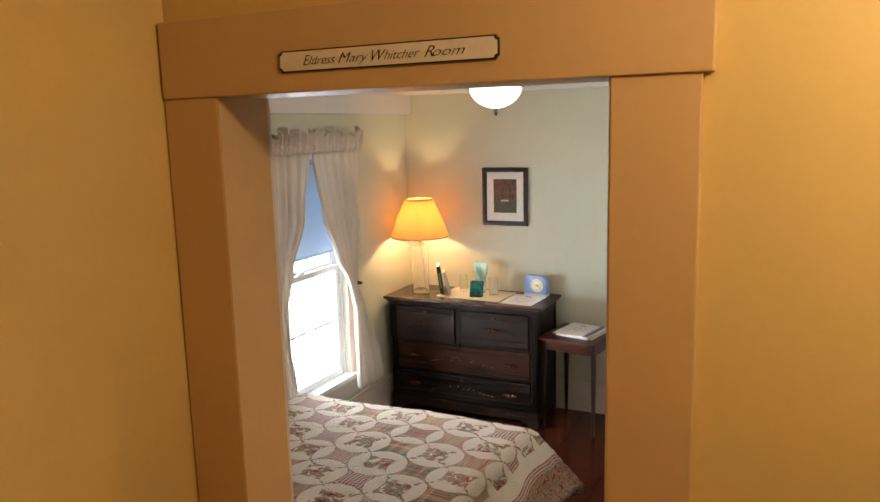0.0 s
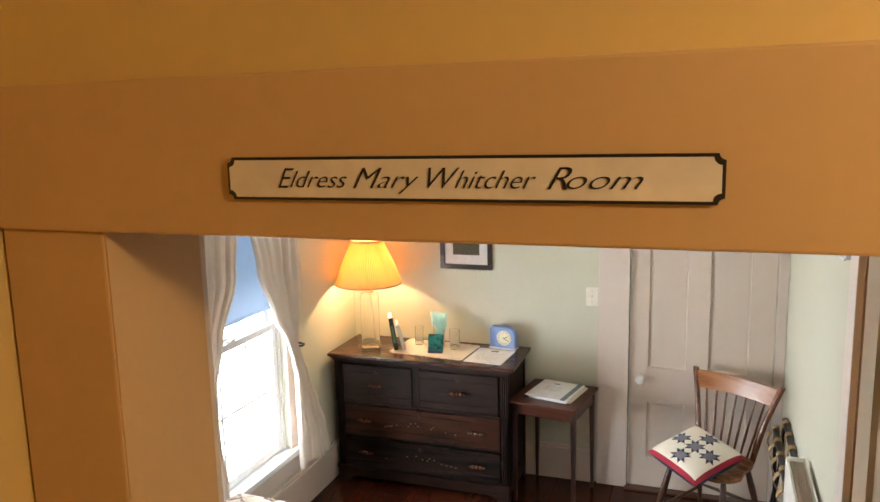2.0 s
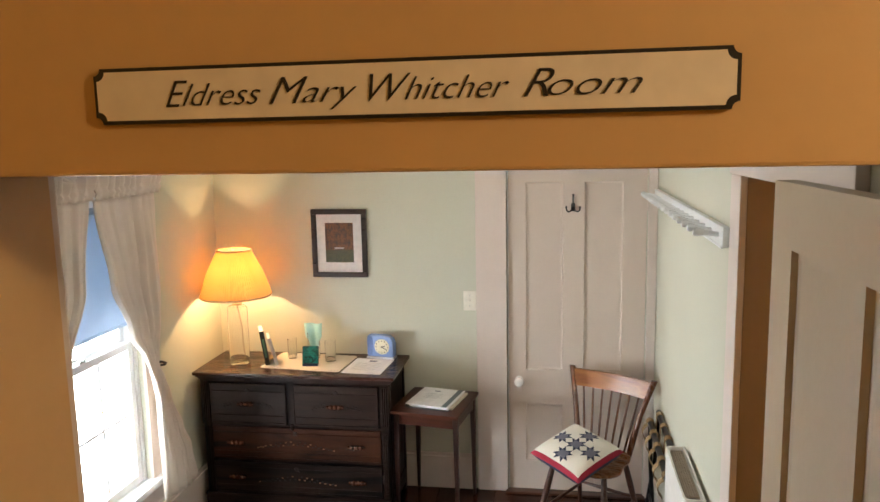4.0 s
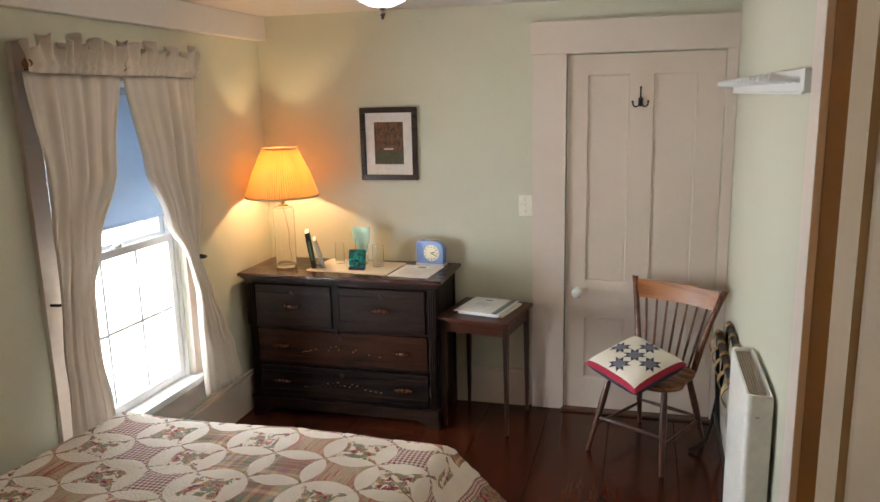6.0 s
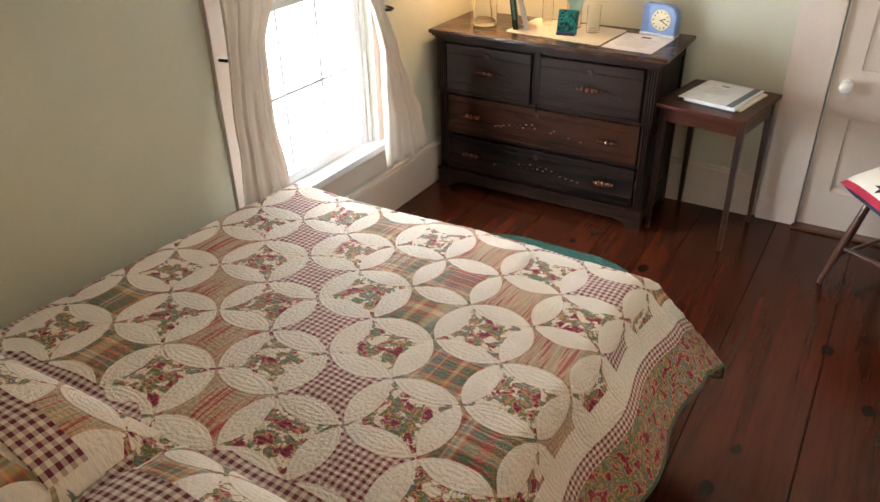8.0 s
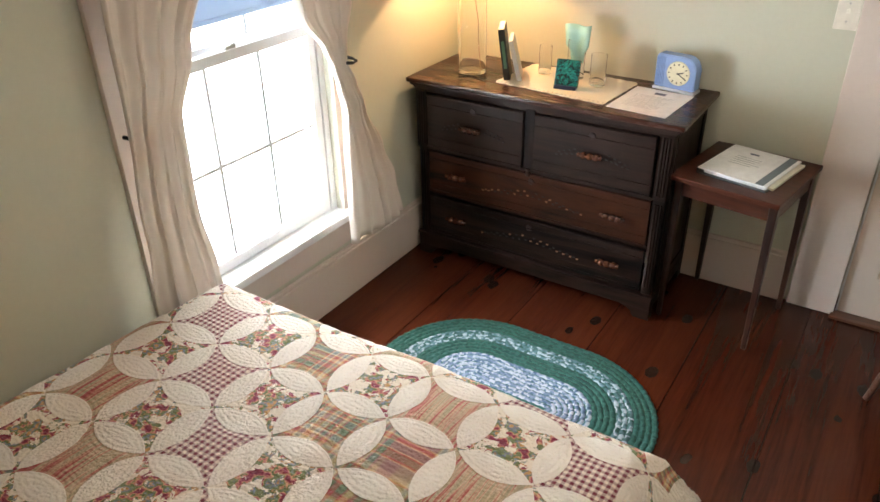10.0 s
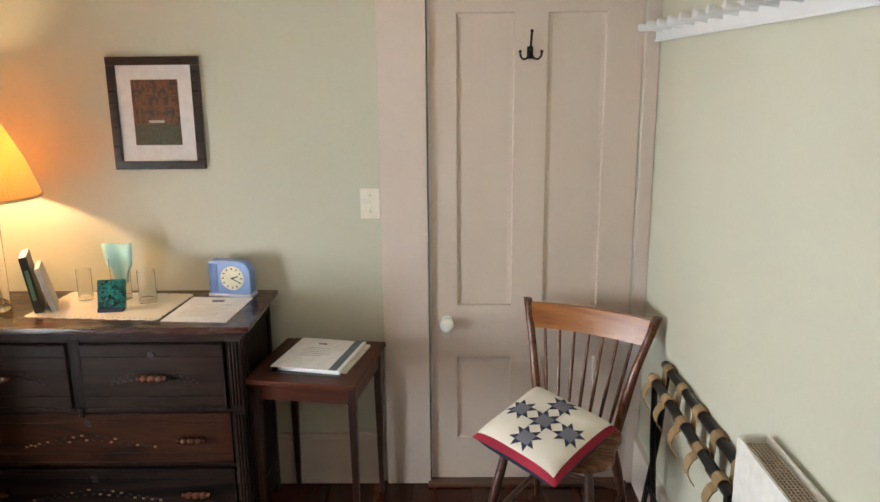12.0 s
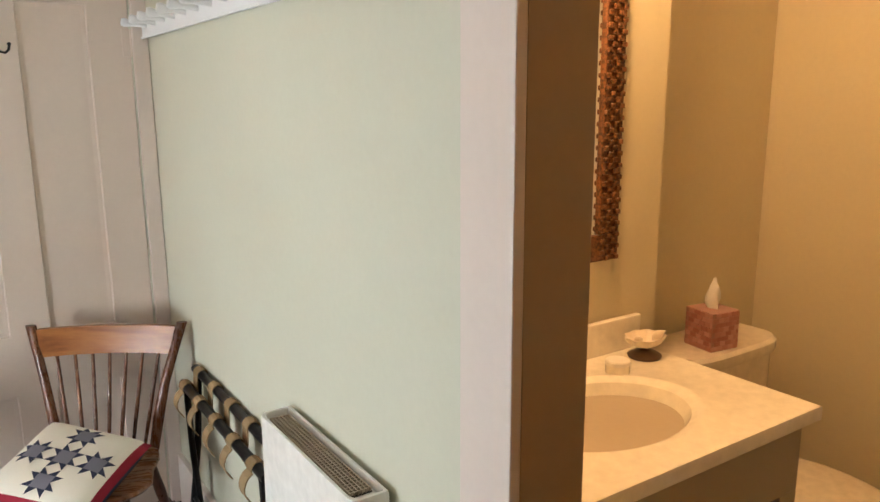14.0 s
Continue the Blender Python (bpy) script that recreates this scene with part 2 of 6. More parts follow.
def floor_wood():
    g = Graph("varnished_red_brown_pine")
    info = g.node("ShaderNodeObjectInfo")
    v = g.coords(scale=(1, 0.06, 1))
    sh = g.node("ShaderNodeVectorMath", operation='ADD')
    cmb = g.node("ShaderNodeCombineXYZ")
    g.put(cmb.inputs[0], g.math('MULTIPLY', info.outputs["Random"], 31.0))
    g.put(cmb.inputs[1], g.math('MULTIPLY', info.outputs["Random"], 17.0))
    g.put(sh.inputs[0], v), g.put(sh.inputs[1], cmb.outputs[0])
    v = sh.outputs[0]
    n = g.noise(v, 10, 5, 0.6, 1.0)
    fine = g.noise(v, 120, 3)
    w = g.math('PINGPONG', g.math('MULTIPLY', n, 5.0), 1.0)
    f = g.math('ADD', g.math('ADD', g.math('MULTIPLY', w, 0.26), g.math('MULTIPLY', fine, 0.40)),
               g.math('MULTIPLY', info.outputs["Random"], 0.25))
    col = g.ramp(f, [(0.2, (0.026, 0.0056, 0.0028)), (0.5, (0.054, 0.0118, 0.0050)), (0.9, (0.080, 0.0195, 0.0080))])
    # dark knots and scuffs
    vo = g.node("ShaderNodeTexVoronoi")
    g.put(vo.inputs["Vector"], g.coords(scale=(1, .62, 1)))
    vo.inputs["Scale"].default_value = 7.5
    kn = g.math('LESS_THAN', g.math('ADD', vo.outputs["Distance"], g.math('MULTIPLY', g.noise(g.coords(), 30, 2), 0.10)), 0.215)
    col = g.mix(g.math('MULTIPLY', kn, 0.9), col, (0.012, 0.006, 0.004))
    wear = g.noise(g.coords(scale=(1, .35, 1)), 7, 5, 0.65)
    g.bump(g.math('ADD', fine, g.math('MULTIPLY', wear, 0.4)), 0.12, 0.001)
    return g.out(col, g.ramp(wear, [(0.35, (0.19, 0.19, 0.19)), (0.7, (0.27, 0.27, 0.27))]), Specular_IOR_Level=0.28)


M_FLOOR = floor_wood()


def plank_floor(name, x0, x1, y0, y1, widths, label):
    f = thing(name, label, "floor", kind="structure")
    x, k = x0, 0
    while x < x1 - .02:
        w = min(widths[k % len(widths)], x1 - x)
        bm = bmesh.new()
        box(bm, x + .0012, x + w - .0012, y0, y1, -.02, 0, bevel=.0016, seg=1)
        part("plank", bm, M_FLOOR, f)
        x += w
        k += 1
    return f


# ---- trim ----
struct("baseboard_north", boxes((W, -1.19, N - .022, N, 0, .20), (W, -1.19, N - .016, N, .20, .218), bevel=.003), M_TRIM, "cream painted tall baseboard", "baseboard")
struct("baseboard_west", boxes((W, W + .024, S1, N - .022, 0, .205), (W, W + .017, S1, N - .022, .205, .222), bevel=.003), M_TRIM, "cream painted tall baseboard", "baseboard")
askew(struct("baseboard_east", boxes((E - .02, E, BY1 + .124, N - .03, 0, .20), bevel=.003), M_TRIM, "cream painted tall baseboard", "baseboard"))
struct("ceiling_beam", boxes((W, W + .055, S1, N, 2.076, H - .003), bevel=.004), M_CEIL, "off-white boxed beam along the window wall", "beam")


# ---- closet door ----
def panel_door(name, at, turn, width, height, thick, panels, material, label):
    """A framed door in its own plane: x along its width, y into the room side negative, panels as (x0, x1, z0, z1)."""
    d = thing(name, label, "door", at, turn, kind="structure")
    xs = sorted({0, width, *[p[0] for p in panels], *[p[1] for p in panels]})
    zs = sorted({0, height, *[p[2] for p in panels], *[p[3] for p in panels]})
    bm = bmesh.new()

    def hole(cx, cz):
        return any(p[0] < cx < p[1] and p[2] < cz < p[3] for p in panels)
    for side, y in ((-1, 0.0), (1, thick)):
        g = {(i, k): bm.verts.new((x, y, z)) for i, x in enumerate(xs) for k, z in enumerate(zs)}
        for i in range(len(xs) - 1):
            for k in range(len(zs) - 1):
                if hole((xs[i] + xs[i + 1]) / 2, (zs[k] + zs[k + 1]) / 2):
                    continue
                q = (g[i, k], g[i + 1, k], g[i + 1, k + 1], g[i, k + 1])
                bm.faces.new(q if side < 0 else q[::-1])
        if side < 0:
            front = g
        else:
            back = g
    nx, nz = len(xs) - 1, len(zs) - 1
    for k in range(nz):
        bm.faces.new((front[0, k], front[0, k + 1], back[0, k + 1], back[0, k]))
        bm.faces.new((front[nx, k + 1], front[nx, k], back[nx, k], back[nx, k + 1]))
    for i in range(nx):
        bm.faces.new((front[i + 1, 0], front[i, 0], back[i, 0], back[i + 1, 0]))
        bm.faces.new((front[i, nz], front[i + 1, nz], back[i + 1, nz], back[i, nz]))
    for x0, x1, z0, z1 in panels:
        for y, s in ((0, 1), (thick, -1)):
            d0 = .010 * s
            loops = []
            for ins, dep in ((0, 0), (.004, d0), (.018, d0 * 1.15)):
                loops.append([bm.verts.new((x, y + dep, z)) for x, z in ((x0 + ins, z0 + ins), (x1 - ins, z0 + ins), (x1 - ins, z1 - ins), (x0 + ins, z1 - ins))])
            for a, b in zip(loops, loops[1:]):
                for k in range(4):
                    q = (a[k], a[(k + 1) % 4], b[(k + 1) % 4], b[k])
                    bm.faces.new(q if s > 0 else q[::-1])
            bm.faces.new(loops[-1] if s > 0 else loops[-1][::-1])
    bmesh.ops.remove_doubles(bm, verts=bm.verts, dist=1e-5)
    part("door_leaf", bm, material, d)
    return d


M_PORCELAIN = plain("white_porcelain", (0.82, 0.80, 0.76), 0.12)
M_BLACKIRON = plain("black_iron", (0.015, 0.015, 0.016), 0.4, 0.6)
M_STEEL = plain("worn_steel", (0.55, 0.53, 0.50), 0.35, 1.0)

closet = panel_door("door_1", (-.995, 4.905, .008), 0, .770, 1.930, .035,
                    [(.104, .314, .18, .53), (.432, .642, .18, .53), (.104, .314, .74, 1.826), (.432, .642, .74, 1.826)], M_DOOR,
                    "closed cream painted four-panel closet door")
knob = part("door_knob", lathe(bmesh.new(), [(0, 0), (.024, 0), (.024, .004), (.010, .008), (.009, .026), (.020, .032), (.0275, .042), (.027, .052), (.018, .060), (0, .062)],
                               (.064, -.001, .676), 24, (0, -1, 0)), M_PORCELAIN, closet, "white porcelain door knob")
smooth(knob, 50)
# white strip paints in the highlight on the door's bevelled edge
part("door_edge_highlight", boxes((-.001, .006, -.003, .002, .004, 1.915), bevel=.001), M_WINWHITE, closet, "highlight along the door edge, painted as a white strip")
part("keyhole_plate", boxes((.050, .078, -.003, .001, .604, .640), bevel=.002), M_TRIM, closet)
for z in (.30, 1.66):
    hb = bmesh.new()
    rod(hb, (.776, -.006, z), (.776, -.006, z + .09), .006)
    box(hb, .745, .771, -.004, .0, z, z + .09, bevel=.001)
    part("hinge", hb, M_DOOR, closet, "painted butt hinge")


def coat_hook(at):
    t = thing("coat_hook", "black iron three-prong coat hook on the closet door", "hook", at)
    part("plate", boxes((-.011, .011, -.006, 0, -.028, .016), bevel=.004), M_BLACKIRON, t)
    part("prong", tube(bmesh.new(), [(0, -.006, .0), (0, -.022, .015), (0, -.040, .045), (0, -.052, .062)], .0042), M_BLACKIRON, t)
    part("tip", lathe(bmesh.new(), [(0, -.007), (.006, -.003), (.0065, .002), (0, .007)], (0, -.052, .066), 10), M_BLACKIRON, t)
    for s in (-1, 1):
        pts = [(s * .004, -.006, -.012), (s * .012, -.018, -.026), (s * .026, -.028, -.030), (s * .036, -.033, -.020), (s * .038, -.035, -.006)]
        part("prong", tube(bmesh.new(), pts, .0040), M_BLACKIRON, t)
        part("tip", lathe(bmesh.new(), [(0, -.006), (.006, -.002), (.006, .002), (0, .006)], (s * .038, -.035, -.003), 10), M_BLACKIRON, t)
    return t


coat_hook((-.627, 4.904, 1.70))

struct("trim_closet", boxes((-1.175, -1.0, N - .022, N, 0, 1.945), (-.220, E - .002, N - .022, N, 0, 1.945), bevel=.003), M_TRIM, "cream painted flat door casing", "trim")
struct("trim_closet_header", boxes((-1.185, E - .001, N - .026, N, 1.945, 2.107), bevel=.003), M_TRIM, "cream painted flat door header", "trim")
struct("trim_closet_threshold", boxes((-1.01, -.21, N - .055, N + .05, 0.0, .012), bevel=.004), wood("threshold_wood", (.03, .014, .008), (.10, .04, .02)), "dark worn wooden threshold", "trim")
struct("closet_back", boxes((-1.2, -.1, N + .15, N + .17, 0, 2.2)), M_TRIM, "plain closet back", "wall")

# ---- entry door, open into the room ----
edoor = panel_door("door_2", (-.296, 1.344, .010), 90, .735, 1.985, .035,
                   [(.110, .320, .20, .58), (.415, .625, .20, .58), (.110, .320, .80, 1.875), (.415, .625, .80, 1.875)], M_TAN_DOOR,
                   "open tan painted four-panel entry door")
for z in (.28, 1.72):
    part("hinge", boxes((-.012, .022, -.004, .001, z, z + .09), bevel=.001), M_TAN_DOOR, edoor)
ek = part("door_knob", lathe(bmesh.new(), [(0, 0), (.024, 0), (.024, .004), (.010, .008), (.009, .026), (.020, .032), (.0275, .042), (.027, .052), (.018, .060), (0, .062)],
                             (.68, -.001, .76), 20, (0, -1, 0)), M_PORCELAIN, edoor, "white porcelain door knob")
smooth(ek, 50)

# entry casing and jamb, hall side
struct("trim_entry", boxes((-1.343, DL - .002, S0 - .020, S0, 0, DH), (DR + .002, -.286, S0 - .020, S0, 0, DH), bevel=.003), M_OCHRE_TRIM, "ochre painted flat door casing", "trim")
struct("trim_entry_header", boxes((-1.340, -.270, S0 - .026, S0, DH, 2.207), bevel=.003), M_OCHRE_TRIM, "ochre painted flat door header", "trim")
struct("trim_entry_jamb", boxes((DR, DR + J, S0 - .018, S1 + .004, 0, DH), (DL - J, DR + J, S0 + .001, S1 + .004, DH, DH + J)),
       M_TAN_DOOR, "tan painted door jamb", "trim")
struct("trim_entry_jamb_west", boxes((DL - J, DL, S0 - .018, S1 + .004, 0, DH)), M_OCHRE_TRIM, "ochre painted door jamb", "trim")
struct("trim_entry_room", boxes((DL - .13, DL - .004, S1, S1 + .02, 0, DH + .002), (DL - .14, DR + .10, S1, S1 + .024, DH + .004, 2.205), bevel=.003), M_TRIM, "cream painted flat door casing", "trim")

# bathroom doorway
askew(struct("trim_bath", boxes((E - .020, E, BY1, BY1 + .122, 0, BH), (E - .020, E, BY0 - .09, BY0, 0, BH), bevel=.003), M_TRIM, "cream painted flat door casing", "trim"))
askew(struct("trim_bath_header", boxes((E - .024, E, BY0 - .10, BY1 + .130, BH + .001, BH + .15), bevel=.003), M_TRIM, "cream painted flat door header", "trim"))
askew(struct("trim_bath_jamb", boxes((E + .001, BX0 + .006, BY1 + .001, BY1 + J, 0, BH), (E + .001, BX0 + .006, BY0 - J, BY0 - .001, 0, BH), (E + .001, BX0 + .006, BY0, BY1, BH, BH + J)),
             M_BROWN_JAMB, "brown painted door jamb", "trim"))

# ---- window ----
M_PANE = glass("window_glass")


def shade_fabric():
    g = Graph("blue_white_shade_cloth")
    v = g.coords()
    c = g.ramp(g.noise(v, 3, 3), [(0.3, (0.50, 0.57, 0.66)), (0.7, (0.58, 0.65, 0.73))])
    tr = g.node("ShaderNodeBsdfTranslucent")
    tr.inputs[0].default_value = (0.55, 0.66, 0.80, 1)
    mx = g.node("ShaderNodeMixShader")
    mx.inputs[0].default_value = 0.35
    m = g.out(c, 0.8)
    outn = g.t.nodes["Material Output"]
    g.t.links.new(g.b.outputs[0], mx.inputs[1])
    g.t.links.new(tr.outputs[0], mx.inputs[2])
    g.t.links.new(mx.outputs[0], outn.inputs[0])
    return m


def sash(parent, name, x, y0, y1, z0, z1, rail_b, rail_t):
    s = part(name, boxes((x - .017, x + .017, y0, y0 + .036, z0, z1), (x - .017, x + .017, y1 - .036, y1, z0, z1),
                         (x - .0165, x + .0165, y0 + .036, y1 - .036, z0, z0 + rail_b), (x - .0165, x + .0165, y0 + .036, y1 - .036, z1 - rail_t, z1), bevel=.003), M_WINWHITE, parent)
    ym = [y0 + .036 + (y1 - y0 - .072) * k / 3 for k in range(4)]
    zm = (z0 + rail_b + z1 - rail_t) / 2
    bm = bmesh.new()
    for k in (1, 2):
        box(bm, x - .010, x + .010, ym[k] - .0065, ym[k] + .0065, z0 + rail_b, z1 - rail_t, bevel=.003)
    box(bm, x - .0095, x + .0095, y0 + .036, y1 - .036, zm - .0065, zm + .0065, bevel=.003)
    part("muntin", bm, M_WINWHITE, s)
    for k in range(3):
        for a, b in ((z0 + rail_b, zm), (zm, z1 - rail_t)):
            p = part("pane", boxes((x - .0015, x + .0015, ym[k] + .004, ym[k + 1] - .004, a + .003, b - .003)), M_PANE, s)
            p.visible_shadow = False
    return s


win = thing("window_1", "white painted double-hung window, bright daylight outside", "window", kind="structure")
part("window_frame", boxes((W - .16, W - .02, WY0, WY0 + .025, WZ0, WZ1), (W - .16, W - .02, WY1 - .025, WY1, WZ0, WZ1), (W - .16, W - .02, WY0 + .025, WY1 - .025, WZ1 - .025, WZ1)), M_WINWHITE, win)
sash(win, "lower_sash", W - .045, WY0 + .027, WY1 - .027, .402, 1.130, .040, .036)
sash(win, "upper_sash", W - .085, WY0 + .027, WY1 - .027, 1.105, WZ1 - .027, .040, .050)
part("sash_lock", boxes((W - .055, W - .030, 3.57, 3.615, 1.130, 1.140), (W - .048, W - .020, 3.585, 3.60, 1.140, 1.150), bevel=.002), M_STEEL, win)
part("window_sill", boxes((W - .16, W + .055, WY0 - .10, WY1 + .12, WZ0 - .005, WZ0 + .028), bevel=.006), M_WINWHITE, win)
part("apron", boxes((W, W + .018, WY0 - .08, WY1 + .09, WZ0 - .12, WZ0 - .005), bevel=.003), M_TRIM, win)
part("casing", boxes((W, W + .020, WY0 - .085, WY0, WZ0 + .028, WZ1), bevel=.003), M_TRIM, win)
part("casing", boxes((W, W + .020, WY1, WY1 + .085, WZ0 + .028, WZ1), bevel=.003), M_TRIM, win)
part("header", boxes((W, W + .024, WY0 - .09, WY1 + .09, WZ1, WZ1 + .10), bevel=.003), M_TRIM, win)

M_SHADE = shade_fabric()
rs = thing("roller_shade", "pale blue roller shade pulled halfway down the window", "window shade", (W - .012, 3.592, 1.775))
bm = bmesh.new()
box(bm, -.0012, .0012, -.372, .372, -.535, .02)
part("cloth", bm, M_SHADE, rs)
part("roller", rod(bmesh.new(), (-.002, -.378, .02), (-.002, .378, .02), .016), M_SHADE, rs)
part("hem_bar", boxes((-.005, .005, -.372, .372, -.55, -.535), bevel=.002), M_SHADE, rs)


def glow(name, color, strength):
    g = Graph(name)
    n = g.noise(g.coords(), 0.35, 5, 0.6)
    e = g.node("ShaderNodeEmission")
    g.put(e.inputs[0], g.ramp(n, [(0.40, tint(color, 0.72)), (0.60, color)]))
    e.inputs[1].default_value = strength
    g.t.links.new(e.outputs[0], g.t.nodes["Material Output"].inputs[0])
    return g.m


bm = bmesh.new()
box(bm, -4.75, -4.70, .2, 7.2, -1.0, 5.0)
struct("backdrop", bm, glow("overcast_distance", (0.90, 0.97, 1.0), 9.0), "bright hazy distance outside the window", "backdrop")
struct("ground", boxes((-300, W - .2, -300, 300, -1.2, -1.0)), cloth("lawn", (0.10, 0.13, 0.05), 30), "lawn outside", "ground")

# ---- bed ----
def quilt_material():
    g = Graph("ring_patchwork_quilt")
    uv = g.node("ShaderNodeUVMap", uv_map="cloth")
    sep = g.node("ShaderNodeSeparateXYZ")
    g.put(sep.inputs[0], uv.outputs[0])
    cell = 0.180
    ux, uy = g.math('DIVIDE', sep.outputs[0], cell), g.math('DIVIDE', sep.outputs[1], cell)
    fx = g.math('SUBTRACT', g.math('FRACT', ux), 0.5)
    fy = g.math('SUBTRACT', g.math('FRACT', uy), 0.5)
    ax, ay = g.math('ABSOLUTE', fx), g.math('ABSOLUTE', fy)
    hi, lo = g.math('MAXIMUM', ax, ay), g.math('MINIMUM', ax, ay)
    inv = g.math('SUBTRACT', 1.0, hi)
    dist = g.math('SQRT', g.math('ADD', g.math('MULTIPLY', inv, inv), g.math('MULTIPLY', lo, lo)))
    petal = g.math('LESS_THAN', dist, 0.685)
    ids = g.node("ShaderNodeCombineXYZ")
    g.put(ids.inputs[0], g.math('FLOOR', ux)), g.put(ids.inputs[1], g.math('FLOOR', uy))
    wn = g.node("ShaderNodeTexWhiteNoise", noise_dimensions='2D')
    g.put(wn.inputs["Vector"], ids.outputs[0])
    pick = wn.outputs["Value"]
    v3 = uv.outputs[0]
    # the printed fabrics
    sx = g.math('GREATER_THAN', g.math('FRACT', g.math('MULTIPLY', sep.outputs[0], 62)), 0.5)
    sy = g.math('GREATER_THAN', g.math('FRACT', g.math('MULTIPLY', sep.outputs[1], 62)), 0.5)
    gingham = g.mix(g.math('MULTIPLY', g.math('ADD', sx, sy), 0.5), (0.84, 0.70, 0.58), (0.19, 0.010, 0.030))
    st = g.noise(g.coords("UV", (90, 3, 1)), 1.0, 2)
    stripes = g.ramp(st, [(0.36, (0.40, 0.06, 0.05)), (0.42, (0.50, 0.22, 0.14)), (0.47, (0.64, 0.46, 0.30)), (0.53, (0.36, 0.30, 0.17)), (0.58, (0.62, 0.42, 0.26)), (0.65, (0.42, 0.09, 0.07))])
    flo = g.noise(v3, 30, 5, 0.62, 0.5)
    flc = g.node("ShaderNodeTexNoise")
    g.put(flc.inputs["Vector"], v3)
    flc.inputs["Scale"].default_value = 34
    flc.inputs["Detail"].default_value = 3
    leaf = g.ramp(flc.outputs["Fac"], [(0.36, (0.20, 0.006, 0.030)), (0.42, (0.30, 0.018, 0.050)), (0.455, (0.62, 0.24, 0.17)), (0.485, (0.60, 0.36, 0.16)), (0.50, (0.12, 0.15, 0.045)), (0.55, (0.20, 0.22, 0.08)), (0.59, (0.18, 0.22, 0.30)), (0.64, (0.56, 0.29, 0.09))])
    floral = g.mix(g.math('GREATER_THAN', g.math('SUBTRACT', flo, g.math('MULTIPLY', g.math('MAXIMUM', ax, ay), 0.20)), 0.425), (0.84, 0.74, 0.61), leaf)
    px = g.noise(g.coords("UV", (38, 1, 1)), 1.0, 0)
    py = g.noise(g.coords("UV", (1, 38, 1)), 1.0, 0)
    tones = [(0.38, (0.12, 0.16, 0.08)), (0.43, (0.17, 0.19, 0.10)), (0.46, (0.40, 0.05, 0.05)), (0.51, (0.46, 0.11, 0.08)), (0.55, (0.64, 0.40, 0.13)), (0.60, (0.76, 0.62, 0.42)), (0.66, (0.20, 0.22, 0.20))]
    plaid = g.mix(0.5, g.ramp(px, tones), g.ramp(py, tones))
    # one print along each diagonal row of patches
    diag = g.math('FLOORED_MODULO', g.math('ADD', g.math('FLOOR', ux), g.math('FLOOR', uy)), 6.0)
    fab = g.mix(g.math('COMPARE', diag, 4.0, 0.3), floral, gingham)
    fab = g.mix(g.math('COMPARE', diag, 2.0, 0.3), fab, stripes)
    fab = g.mix(g.math('COMPARE', diag, 0.0, 0.3), fab, plaid)
    fab = g.mix(g.math('MULTIPLY', g.math('COMPARE', diag, 1.0, 0.3), g.math('GREATER_THAN', pick, 0.75)), fab, plaid)
    slub = g.noise(v3, 300, 2)
    cream = g.ramp(g.math('ADD', g.math('MULTIPLY', slub, .5), g.math('MULTIPLY', g.noise(v3, 14, 2), .5)), [(0.3, (0.80, 0.71, 0.61)), (0.7, (0.92, 0.85, 0.76))])
    col = g.mix(petal, fab, cream)
    # plain cream border band, with a printed edge outside it
    lay = g.node("ShaderNodeUVMap", uv_map="edge")
    se = g.node("ShaderNodeSeparateXYZ")
    g.put(se.inputs[0], lay.outputs[0])
    band = g.math('LESS_THAN', se.outputs[0], 0.29)
    col = g.mix(band, col, cream)
    line = g.math('MULTIPLY', g.math('LESS_THAN', se.outputs[0], 0.215), g.math('GREATER_THAN', se.outputs[0], 0.17))
    col = g.mix(line, col, gingham)
    outer = g.math('LESS_THAN', se.outputs[0], 0.17)
    col = g.mix(outer, col, leaf)
    edge = g.math('LESS_THAN', se.outputs[0], 0.012)
    col = g.mix(edge, col, (0.06, 0.10, 0.06))
    # quilting lines follow the petals' arcs
    rip = g.math('SINE', g.math('MULTIPLY', dist, 95.0))
    puck = g.noise(v3, 105, 3, 0.6)
    seam = g.math('SMOOTH_MIN', g.math('ABSOLUTE', g.math('SUBTRACT', dist, 0.7)), 0.03, 0.01)
    h = g.math('ADD', g.math('ADD', g.math('MULTIPLY', rip, 0.22), g.math('MULTIPLY', puck, 3.4)), g.math('MULTIPLY', seam, 16.0))
    g.bump(h, 0.9, 0.0030)
    return g.out(col, 0.92, Sheen_Weight=0.15)


M_QUILT = quilt_material()
BL, BR, BF, BHEAD, BZ = -2.558, -1.205, 3.222, 1.362, 0.572


def quilt_height(x, y):
    """Soft top of the bed."""
    z = BZ + .055 * (1 - ((y - 1.9) / 1.32) ** 2) + .012 * noise.noise((x * 2.1, y * 2.1, 0.3)) + .004 * noise.noise((x * 9, y * 9, 2))
    return z


